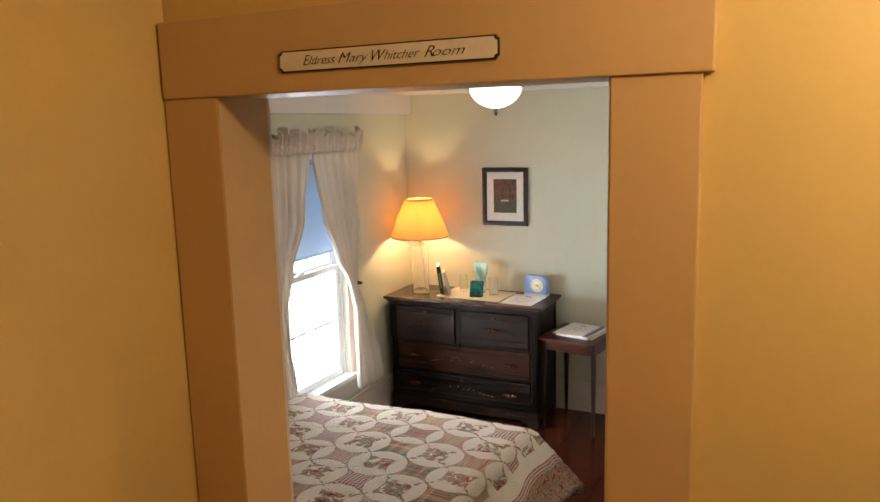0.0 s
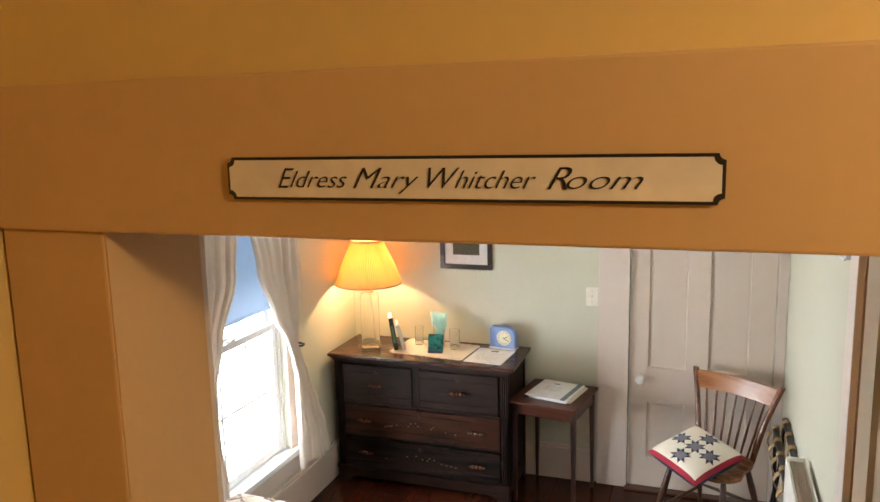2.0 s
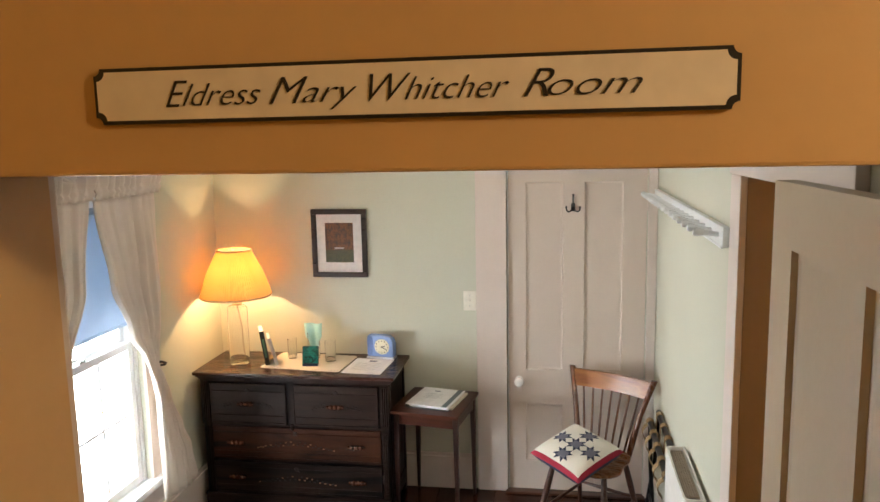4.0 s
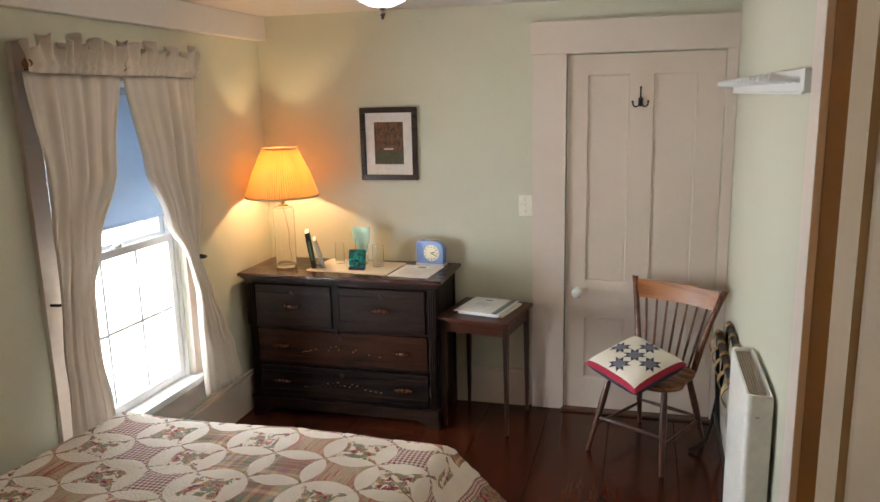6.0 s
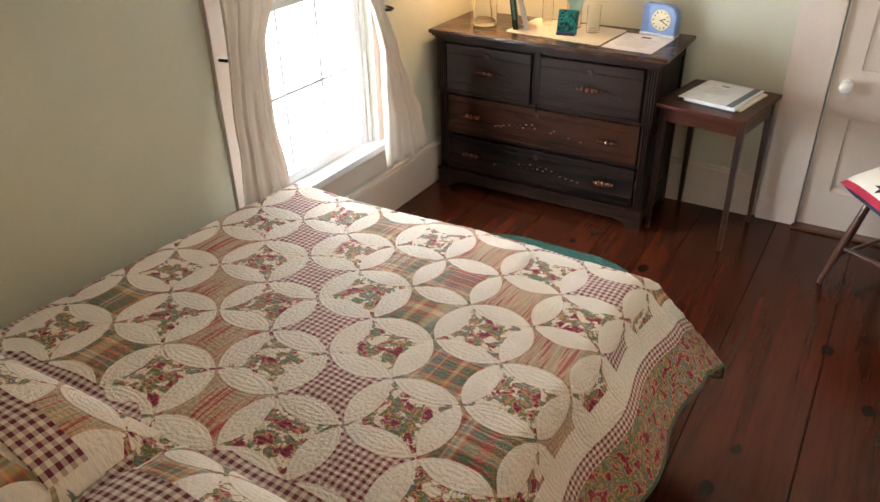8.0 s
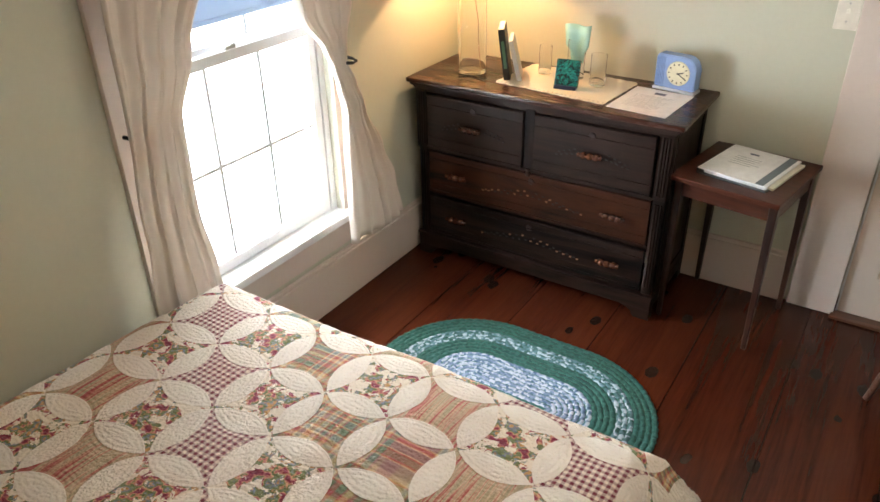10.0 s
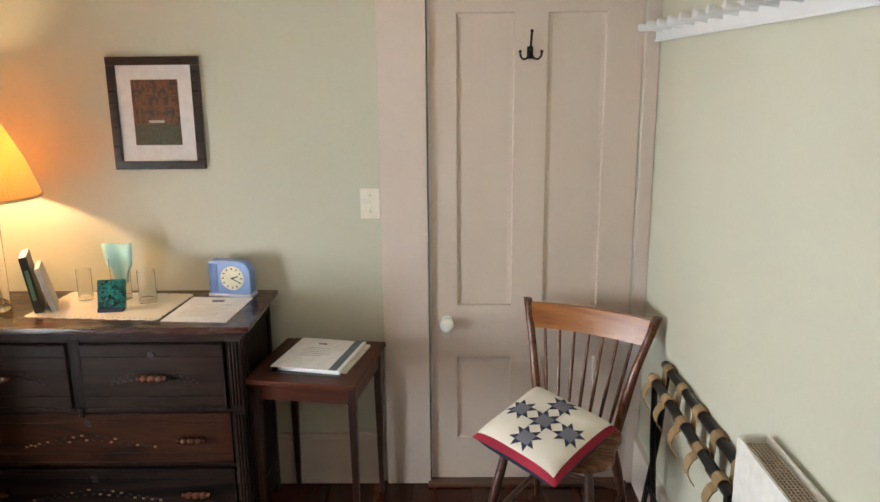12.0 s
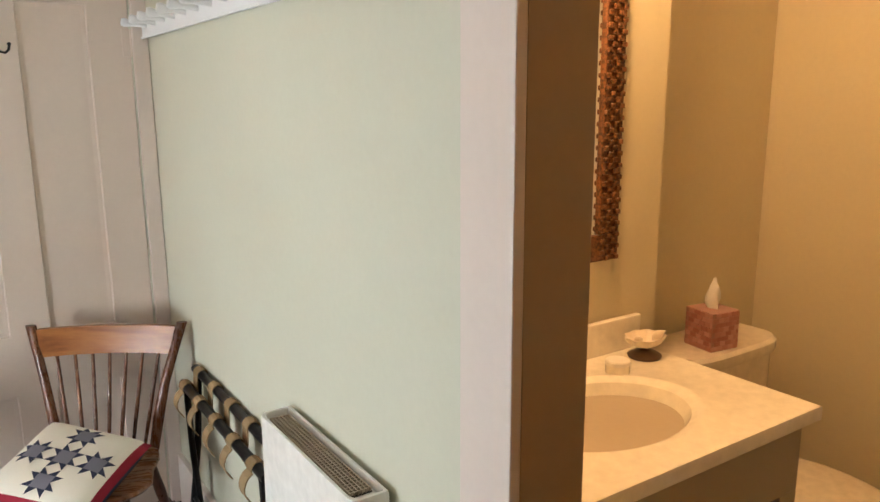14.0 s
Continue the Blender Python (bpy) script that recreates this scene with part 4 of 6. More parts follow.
M_NAVY = cloth("navy_print_cloth", (.020, .030, .075), 160)
M_RED = cloth("red_border_cloth", (.32, .012, .035), 500)
M_MUSLIN = cloth("cream_muslin", (.84, .80, .70), 600)
M_STAR_GREY = cloth("grey_plaid_cloth", (.18, .175, .22), 240)
M_STAR_NAVY = cloth("navy_star_cloth", (.022, .030, .065), 400)


def build_cushion():
    c = thing("chair_cushion", "star-patchwork cushion with a red border on the chair", "cushion", (-.585, 4.455, .455), -45)
    c.matrix_world = pose(-.612, 4.385, .474, 13, 8, -44)
    S = .188

    def puff(x, y):
        e = max(0, (1 - (x / S) ** 4)) * max(0, (1 - (y / S) ** 4))
        return .052 * e ** .45

    def corner(x, y):
        # sides draw in a little between the corners
        f, g = abs(x / S), abs(y / S)
        return x * (1 - .05 * (1 - g * g) * f), y * (1 - .05 * (1 - f * f) * g)
    n = 24

    def half(sign, lim, name, mat, lift=0.0, label=""):
        bm = bmesh.new()
        pts = [-lim + 2 * lim * i / n for i in range(n + 1)]
        rows = []
        for y in pts:
            rows.append([(*corner(x, y), sign * puff(x, y) * (1 if sign > 0 else 1.15) + lift) for x in pts])
        if sign < 0:
            rows = rows[::-1]
        sheet(bm, rows)
        return smooth(part(name, bm, mat, c, label), 60)
    half(-1, S, "underside", M_NAVY, 0, "navy print underside")
    half(1, S, "border", M_RED, 0, "red fabric border")
    half(1, S * .92, "top_patchwork", M_MUSLIN, .0015, "cream patchwork top")

    def patch(pts, mat, name):
        bm = bmesh.new()
        # fan subdivided so that it hugs the dome
        cx, cy = sum(p[0] for p in pts) / len(pts), sum(p[1] for p in pts) / len(pts)
        N0 = 4
        mid = bm.verts.new((*corner(cx, cy), puff(cx, cy) + .003))
        loops = []
        for s in range(1, N0 + 1):
            lp = []
            for k in range(len(pts)):
                a, b = pts[k], pts[(k + 1) % len(pts)]
                for j in range(2):
                    x = cx + (a[0] + (b[0] - a[0]) * j / 2 - cx) * s / N0
                    y = cy + (a[1] + (b[1] - a[1]) * j / 2 - cy) * s / N0
                    lp.append(bm.verts.new((*corner(x, y), puff(x, y) + .003)))
            loops.append(lp)
        m = len(loops[0])
        for k in range(m):
            bm.faces.new((mid, loops[0][k], loops[0][(k + 1) % m]))
        for a, b in zip(loops, loops[1:]):
            for k in range(m):
                bm.faces.new((a[k], b[k], b[(k + 1) % m], a[(k + 1) % m]))
        return part(name, bm, mat, c)
    q = .1110
    for cx, cy in ((0, 0), (q, 0), (-q, 0), (0, q), (0, -q)):
        h = .0277
        patch([(cx - h, cy - h), (cx + h, cy - h), (cx + h, cy + h), (cx - h, cy + h)], M_STAR_GREY, "star_centre")
        for k in range(4):
            a = k * math.pi / 2
            ca, sa = math.cos(a), math.sin(a)
            for t in ([(h, -h), (h, 0), (2 * h, -h)], [(h, 0), (h, h), (2 * h, h)]):
                patch([(cx + x * ca - y * sa, cy + x * sa + y * ca) for x, y in t], M_STAR_NAVY, "star_point")
    c.scale = (.9, .9, .95)
    return c


build_cushion()

# ---- braided rug ----
def braid_material(name, colours, mottle):
    g = Graph(name)
    uv = g.node("ShaderNodeUVMap", uv_map="along")
    sp = g.node("ShaderNodeSeparateXYZ")
    g.put(sp.inputs[0], uv.outputs[0])
    cb = g.node("ShaderNodeCombineXYZ")
    g.put(cb.inputs[0], g.math('FLOOR', g.math('MULTIPLY', sp.outputs[0], 95.0)))
    g.put(cb.inputs[1], g.math('FLOOR', sp.outputs[1]))
    wn = g.node("ShaderNodeTexWhiteNoise", noise_dimensions='2D')
    g.put(wn.inputs["Vector"], cb.outputs[0])
    f = g.noise(g.coords(), 200, 3)
    c = g.ramp(wn.outputs["Value"], [(0.0, colours[0]), (mottle, colours[1]), (min(.99, mottle + .25), colours[2])])
    c = g.mix(g.math('MULTIPLY', f, .35), c, tint(colours[0], .5))
    g.bump(f, .5, .001)
    return g.out(c, .95)


M_BRAID_G = braid_material("green_braid", [(.008, .050, .040), (.012, .070, .055), (.022, .100, .080)], .5)
M_BRAID_W = braid_material("white_blue_braid", [(.012, .060, .046), (.10, .18, .22), (.40, .44, .52)], .58)
M_BRAID_B = braid_material("pale_blue_braid", [(.05, .10, .17), (.20, .25, .36), (.44, .46, .54)], .50)


def build_rug():
    cx, cy, hl, hw = -1.880, 3.775, .520, .375
    r = thing("braided_rug", "oval green and white braided rug on the floor", "rug", (cx, cy, 0))
    wdt = .0195
    n = int(hw / wdt)
    for k in range(n):
        b = hw - wdt * (k + .5)
        a = hl - hw
        rad = max(b, .004)
        # stadium-like oval
        per = 4 * a + 2 * math.pi * rad
        seg = max(24, int(per / .0075))
        bm = bmesh.new()
        uvl = bm.loops.layers.uv.new("along")
        rings, us = [], []
        for i in range(seg):
            s = per * i / seg
            if s < 2 * a:
                p, nrm = Vector((-a + s, rad, 0)), Vector((0, 1, 0))
            elif s < 2 * a + math.pi * rad:
                t = (s - 2 * a) / rad
                nrm = Vector((math.sin(t), math.cos(t), 0))
                p = Vector((a, 0, 0)) + nrm * rad
            elif s < 4 * a + math.pi * rad:
                p, nrm = Vector((a - (s - 2 * a - math.pi * rad), -rad, 0)), Vector((0, -1, 0))
            else:
                t = (s - 4 * a - math.pi * rad) / rad
                nrm = Vector((-math.sin(t), -math.cos(t), 0))
                p = Vector((-a, 0, 0)) + nrm * rad
            ph = s / .0300 * 2 * math.pi
            ring = []
            for j in range(6):
                t = math.pi * j / 5
                off = math.cos(t) * wdt * .52
                zz = .002 + math.sin(t) * (.0075 + .0016 * math.sin(ph + 2.1 * math.cos(t)))
                ring.append(bm.verts.new(p + nrm * (off + .0016 * math.sin(ph)) + Vector((0, 0, zz))))
            rings.append(ring)
            us.append(s)
        for i in range(seg):
            A, B = rings[i], rings[(i + 1) % seg]
            for j in range(5):
                f = bm.faces.new((A[j], A[j + 1], B[j + 1], B[j]))
                f.smooth = True
                for lp in f.loops:
                    jj = 0 if j < 3 else 1
                    lp[uvl].uv = (us[i] + .008 * jj + k * .37, k * 2 + jj + .5)
        mat = M_BRAID_G if k < 4 or 7 <= k < 11 else (M_BRAID_W if k < 7 else M_BRAID_B)
        bmesh.ops.recalc_face_normals(bm, faces=bm.faces)
        part("braid", bm, mat, r)
    part("backing", prism(bmesh.new(), [((hl - hw) * (1 if math.cos(t) > 0 else -1) + (hw - .01) * math.cos(t), (hw - .01) * math.sin(t)) for t in [2 * math.pi * i / 48 for i in range(48)]], .001, .006), M_BRAID_G, r)
    return r


build_rug()

# ---- curtains ----
def curtain_cloth():
    g = Graph("cream_curtain_cotton")
    v = g.coords()
    w = g.noise(v, 500, 2)
    c = g.ramp(g.noise(v, 4, 3), [(.3, (.74, .66, .58)), (.7, (.82, .74, .66))])
    g.bump(w, .2, .0006)
    m = g.out(c, .9)
    tr = g.node("ShaderNodeBsdfTranslucent")
    tr.inputs[0].default_value = (.80, .77, .72, 1)
    mx = g.node("ShaderNodeMixShader")
    mx.inputs[0].default_value = .15
    g.t.links.new(g.b.outputs[0], mx.inputs[1])
    g.t.links.new(tr.outputs[0], mx.inputs[2])
    g.t.links.new(mx.outputs[0], g.t.nodes["Material Output"].inputs[0])
    return m


M_CURT = curtain_cloth()


def blend(table, z):
    """Values between rows of (z, ...), smoothly."""
    for a, b in zip(table, table[1:]):
        if b[0] <= z <= a[0]:
            f = (a[0] - z) / (a[0] - b[0])
            f = f * f * (3 - 2 * f)
            return [p + (q - p) * f for p, q in zip(a[1:], b[1:])]
    return list(table[0][1:]) if z > table[0][0] else list(table[-1][1:])


def build_curtain(name, table, folds, seed, label):
    """table rows: height, near edge, far edge, distance from the wall, fold depth."""
    rnd = random.Random(seed)
    c = thing(name, label, "curtain", (W + .09, (table[0][1] + table[0][2]) / 2, table[-1][0]))
    oy, oz = c.location.y, c.location.z
    n, m = folds * 20, 60
    ph = [rnd.uniform(-.5, .5) for _ in range(folds + 2)]
    amp = [rnd.uniform(.35, 1.15) for _ in range(folds + 2)]
    z0, z1 = table[-1][0], table[0][0]
    rows = []
    for k in range(m + 1):
        z = z1 + (z0 - z1) * k / m
        ya, yb, off, dep = blend(table, z)
        row = []
        for i in range(n + 1):
            f = i / n
            j = int(f * folds)
            a = (amp[j] + (amp[j + 1] - amp[j]) * (f * folds - j))
            s = math.sin(2 * math.pi * folds * .95 * f + 1.2 * math.sin(5.5 * f + seed) + .5 * math.sin(z * 2.3 + 4 * f + seed))
            s += .35 * math.sin(2 * math.pi * folds * 2.3 * f + 2.0 * math.sin(z * 1.7 + seed)) * min(1, max(0, (z - z0) / .5))
            y = ya + (yb - ya) * f + dep * .25 * math.cos(2 * math.pi * folds * .72 * f + 1.0)
            x = W + off + dep * .72 * a * s + .016 * noise.noise((y * 5, z * 3, seed))
            row.append((x - (W + .09), y - oy, z - oz))
        rows.append(row)
    bm = bmesh.new()
    sheet(bm, rows)
    o = part("panel", bm, M_CURT, c)
    smooth(o, 80)
    sol = o.modifiers.new("thick", 'SOLIDIFY')
    sol.thickness = .0018
    # gathered heading above the rod
    bm = bmesh.new()
    ya, yb = table[0][1], table[0][2]
    rows = []
    H0 = z1
    for k in range(9):
        f = k / 8
        row = []
        for i in range(n * 2 + 1):
            g = i / (n * 2)
            wv = math.sin(2 * math.pi * 11 * g + 2.2 * math.sin(g * 9 + seed)) * (.010 + .020 * f)
            yy = ya - .01 * f + (yb - ya + .02 * f) * g + .010 * f * math.sin(g * 40 + seed)
            zz = H0 + f * (.115 + .022 * math.sin(g * 23 + seed * 2) + .012 * math.sin(g * 57))
            pinch = .55 if k in (1, 3) else 1.0
            row.append((.019 + max(wv * pinch, -.006 - .05 * max(0, f - .45)) + (.006 if k in (2,) else .0), yy - oy, zz - oz))
        rows.append(row)
    sheet(bm, rows)
    h = part("ruffle_heading", bm, M_CURT, c, "gathered ruffle heading")
    smooth(h, 80)
    sl = h.modifiers.new("thick", 'SOLIDIFY')
    sl.thickness = .0018
    return c


build_curtain("curtain", [(1.855, 3.575, 4.105, .085, .020), (1.476, 3.655, 4.078, .092, .022), (1.21, 3.775, 4.055, .098, .022), (1.06, 3.890, 4.010, .095, .016), (1.01, 3.925, 4.005, .088, .012),
                           (.93, 3.935, 4.040, .095, .016), (.84, 3.945, 4.070, .105, .022), (.64, 3.918, 4.150, .120, .026), (.50, 3.905, 4.205, .128, .026), (.325, 3.897, 4.240, .135, .024)], 5, 3, "cream cotton curtain tied back beside the window")
build_curtain("curtain", [(1.855, 3.065, 3.570, .085, .020), (1.496, 3.100, 3.478, .095, .022), (1.20, 3.085, 3.335, .105, .024), (1.03, 3.075, 3.255, .112, .022), (.76, 3.045, 3.242, .125, .024),
                           (.545, 3.012, 3.262, .135, .024), (.28, 2.985, 3.330, .140, .022)], 5, 8, "cream cotton curtain hanging over the window side")
rodt = thing("curtain_rod", "brown wooden curtain rod above the window", "curtain rod", (W + .09, 3.585, 1.885))
M_ROD = wood("curtain_rod_wood", (.16, .06, .02), (.32, .14, .05), .4, 1, 9)
part("rod", rod(bmesh.new(), (0, -.478, 0), (0, .478, 0), .011), M_ROD, rodt)
for s in (-1, 1):
    smooth(part("finial", lathe(bmesh.new(), [(0, 0), (.012, 0), (.020, .012), (.020, .024), (.010, .036), (0, .038)], (0, s * .478, 0), 14, (0, s, 0)), M_ROD, rodt), 50)
    part("bracket", boxes((-.088, -.002, s * .44 - .006, s * .44 + .006, -.020, -.008), (-.088, -.080, s * .44 - .012, s * .44 + .012, -.05, .02), bevel=.002), M_BLACKIRON, rodt)


def tieback(y, z, s, k=1.0):
    t = thing("curtain_tieback", "black iron curtain tieback hook on the casing", "tieback", (W + .001, y, z), group="curtain tiebacks")
    part("arm", tube(bmesh.new(), [(0, 0, 0), (.05 * k, 0, 0), (.10 * k, -s * .004, 0), (.128 * k, -s * .02, 0), (.135 * k, -s * .045, .0), (.128 * k, -s * .07, .004)], .0058), M_BLACKIRON, t)
    part("plate", lathe(bmesh.new(), [(0, 0), (.016, 0), (.014, .005), (0, .006)], (0, 0, 0), 14, (1, 0, 0)), M_BLACKIRON, t)
    return t


tieback(4.025, 1.012, 1)
tieback(3.125, 1.005, -1, .5)

# ---- ceiling light ----
def opal(name, color, strength):
    g = Graph(name)
    return g.out(color, .3, Emission_Color=color, Emission_Strength=strength)


def build_ceiling_light():
    t = thing("ceiling_light", "bronze and frosted glass bowl ceiling light, lit", "ceiling light", (-1.560, 3.64, H))
    t.scale = (.94, .94, .86)
    brz = plain("dark_bronze", (.06, .045, .035), .4, .8)
    smooth(part("canopy", lathe(bmesh.new(), [(0, 0), (.185, 0), (.195, -.006), (.192, -.016), (.178, -.022), (.170, -.034), (.150, -.040), (.142, -.046), (0, -.046)], (0, 0, 0), 48), brz, t), 40)
    bm = bmesh.new()
    for k in range(36):
        a = 2 * math.pi * k / 36
        rod(bm, (.172 * math.cos(a), .172 * math.sin(a), -.018), (.186 * math.cos(a + .10), .186 * math.sin(a + .10), -.018), .006, .004, 6)
    part("rope_band", bm, brz, t)
    prof = [(.140, -.046), (.141, -.060), (.132, -.085), (.112, -.115), (.085, -.138), (.050, -.155), (.012, -.164)]
    bowl = smooth(part("glass_bowl", lathe(bmesh.new(), prof, (0, 0, 0), 40), opal("frosted_lit_glass", (1.0, .93, .84), 4.5), t, "frosted white glass bowl, lit"), 60)
    bowl.visible_shadow = False
    smooth(part("finial", lathe(bmesh.new(), [(0, -.158), (.014, -.160), (.016, -.166), (.007, -.172), (.009, -.180), (.013, -.188), (.008, -.196), (.005, -.202), (.007, -.207), (0, -.213)], (0, 0, 0), 16), brz, t), 50)
    return t


build_ceiling_light()

# ---- table lamp ----
def lampshade_cloth():
    g = Graph("pleated_lampshade")
    c = (.70, .46, .24)
    m = g.out(c, .9)
    tr = g.node("ShaderNodeBsdfTranslucent")
    tr.inputs[0].default_value = (.95, .44, .09, 1)
    mx = g.node("ShaderNodeMixShader")
    mx.inputs[0].default_value = .19
    g.t.links.new(g.b.outputs[0], mx.inputs[1])
    g.t.links.new(tr.outputs[0], mx.inputs[2])
    g.t.links.new(mx.outputs[0], g.t.nodes["Material Output"].inputs[0])
    return m


M_CLEAR = glass("clear_glass", (.98, .98, .98))
M_CLEAR.node_tree.nodes["Principled BSDF"].inputs["IOR"].default_value = 1.2


def build_table_lamp():
    t = thing("table_lamp", "clear glass cylinder lamp with pleated amber shade, lit", "lamp", (-2.535, 4.645, .8225))
    bm = bmesh.new()
    n, rows = 180, []
    for z, r in ((.400, .199), (.417, .194), (.53, .156), (.650, .098), (.665, .093)):
        rows.append([((r + (.0035 if k % 2 else -.0035)) * math.cos(2 * math.pi * k / n), (r + (.0035 if k % 2 else -.0035)) * math.sin(2 * math.pi * k / n), z) for k in range(n + 1)])
    sheet(bm, rows)
    bmesh.ops.remove_doubles(bm, verts=bm.verts, dist=1e-6)
    part("shade", bm, lampshade_cloth(), t, "pleated amber fabric shade")
    trim = cloth("shade_trim", (.62, .46, .26))
    for z, r in ((.402, .201), (.663, .095)):
        bm = bmesh.new()
        lathe(bm, [(r, z - .006), (r + .003, z - .003), (r + .003, z + .004), (r, z + .006)], (0, 0, 0), 60)
        part("shade_trim", bm, trim, t)
    g = part("glass_base", lathe(bmesh.new(), [(0, 0), (.056, 0), (.058, .004), (.058, .322), (.050, .338), (.024, .346), (.024, .3445), (.048, .336), (.0555, .321), (.0555, .014), (0, .012)], (0, 0, 0), 40), M_CLEAR, t, "clear glass cylinder base")
    smooth(g, 40)
    smooth(part("cap", lathe(bmesh.new(), [(0, .343), (.028, .343), (.028, .352), (.012, .356), (.010, .40), (.016, .404), (.016, .440), (0, .442)], (0, 0, 0), 24), plain("brass_cap", (.55, .42, .22), .3, .9), t), 40)
    part("cord", tube(bmesh.new(), [(.0, 0, .342), (.010, .006, .28), (.020, .012, .20), (.016, .018, .12), (.024, .02, .05), (.02, .03, .016)], .0022, 6), plain("clear_cord", (.35, .28, .2), .4), t)
    bm = bmesh.new()
    for k in range(3):
        a = 2 * math.pi * k / 3
        rod(bm, (0, 0, .645), (.091 * math.cos(a), .091 * math.sin(a), .655), .0015, None, 6)
    rod(bm, (0, 0, .44), (0, 0, .668), .002, None, 6)
    part("harp", bm, M_STEEL, t)
    return t


build_table_lamp()

# ---- things on the dresser ----
TOP = .8222
M_LACE = cloth("cream_lace", (.74, .68, .56), 300)


def build_doily():
    d = thing("lace_mat", "cream scalloped lace mat on the dresser top", "doily", (-2.130, 4.690, TOP), -5)
    out = []
    hx, hy, nn = .235, .150, 30
    for side in range(4):
        for k in range(nn if side % 2 == 0 else 20):
            f = k / (nn if side % 2 == 0 else 20)
            s = .006 * abs(math.sin(f * math.pi * (10 if side % 2 == 0 else 7)))
            if side == 0:
                out.append((-hx + 2 * hx * f, -hy - s))
            elif side == 1:
                out.append((hx + s, -hy + 2 * hy * f))
            elif side == 2:
                out.append((hx - 2 * hx * f, hy + s))
            else:
                out.append((-hx - s, hy - 2 * hy * f))
    part("mat", prism(bmesh.new(), out, .0005, .0035), M_LACE, d)
    bm = bmesh.new()
    for k in range(24):
        box(bm, -hx + .02 + k * .0193, -hx + .026 + k * .0193, -hy + .008, -hy + .013, .0035, .0039)
    part("eyelets", bm, plain("lace_shadow", (.30, .26, .20), .8), d)
    return d


build_doily()


def tumbler(x, y, r, h):
    t = thing("drinking_glass", "clear straight drinking glass on the lace mat", "glass", (x, y, TOP + .0037), group="glasses on the dresser")
    g = part("glass", lathe(bmesh.new(), [(0, 0), (r * .93, 0), (r, .003), (r, h), (r - .002, h), (r - .002, .012), (0, .010)], (0, 0, 0), 32), M_CLEAR, t)
    smooth(g, 40)
    return t


tumbler(-2.255, 4.755, .026, .115)
tumbler(-2.010, 4.715, .031, .120)
nap = thing("napkin_glass", "tall clear glass holding a folded aqua napkin", "glass", (-2.125, 4.765, TOP + .0037))
smooth(part("glass", lathe(bmesh.new(), [(0, 0), (.033, 0), (.034, .003), (.036, .155), (.034, .155), (.032, .012), (0, .010)], (0, 0, 0), 32), M_CLEAR, nap), 40)
bm = bmesh.new()
rows = []
for z, w in ((.060, .024), (.10, .030), (.125, .048), (.17, .052), (.208, .054)):
    rows.append([(w * (2 * i / 8 - 1), .007 * math.sin(i * 1.1 + z * 20) - .002, z + .003 * math.sin(i * .9)) for i in range(9)])
sheet(bm, rows)
o = part("napkin", bm, cloth("aqua_napkin", (.42, .72, .68), 300), nap, "folded aqua napkin")
sd = o.modifiers.new("thick", 'SOLIDIFY')
sd.thickness = .008
smooth(o, 70)


def trinket_material():
    g = Graph("malachite_print")
    n = g.noise(g.coords(), 55, 4, .65, 2.0)
    return g.out(g.ramp(n, [(.42, (.004, .008, .014)), (.50, (.006, .07, .06)), (.56, (.03, .34, .27)), (.62, (.006, .03, .045))]), .25)


tb = thing("trinket_box", "small dark box with teal marbled print on the mat", "box", (-2.100, 4.620, TOP + .0037), 8)
o = part("box_body", boxes((-.046, .046, -.014, .014, 0, .105), bevel=.006), trinket_material(), tb)
o.matrix_local = pose(0, 0, .004, -16, 0, 0)
part("base", boxes((-.044, .044, -.022, .018, 0, .014), bevel=.003), plain("navy_lacquer", (.012, .016, .05), .3), tb)


def build_books():
    t = thing("book", "dark green paperback leaning beside the lamp", "book", (-2.375, 4.66, TOP), 25)
    o = part("cover", boxes((-.013, .013, -.070, .070, 0, .205), bevel=.0015), plain("dark_book_cover", (.012, .016, .014), .4), t)
    p = part("pages", boxes((-.011, .011, -.066, .0712, .003, .2065)), M_PAPER, t)
    s = part("spine_print", boxes((-.006, .006, -.0705, -.0700, .05, .16)), plain("spine_green", (.10, .22, .14), .5), t)
    for q in (o, p, s):
        q.matrix_local = pose(.0, 0, .0, 0, -8, 0)
    t2 = thing("book", "pale grey paperback leaning behind the dark book", "book", (-2.325, 4.672, TOP), 25)
    o = part("cover", boxes((-.009, .009, -.066, .066, 0, .165), bevel=.0015), plain("grey_book_cover", (.40, .40, .38), .45), t2)
    p = part("pages", boxes((-.0075, .0075, -.062, .0672, .003, .1665)), M_PAPER, t2)
    for q in (o, p):
        q.matrix_local = pose(0, 0, 0, 0, -14, 0)


build_books()


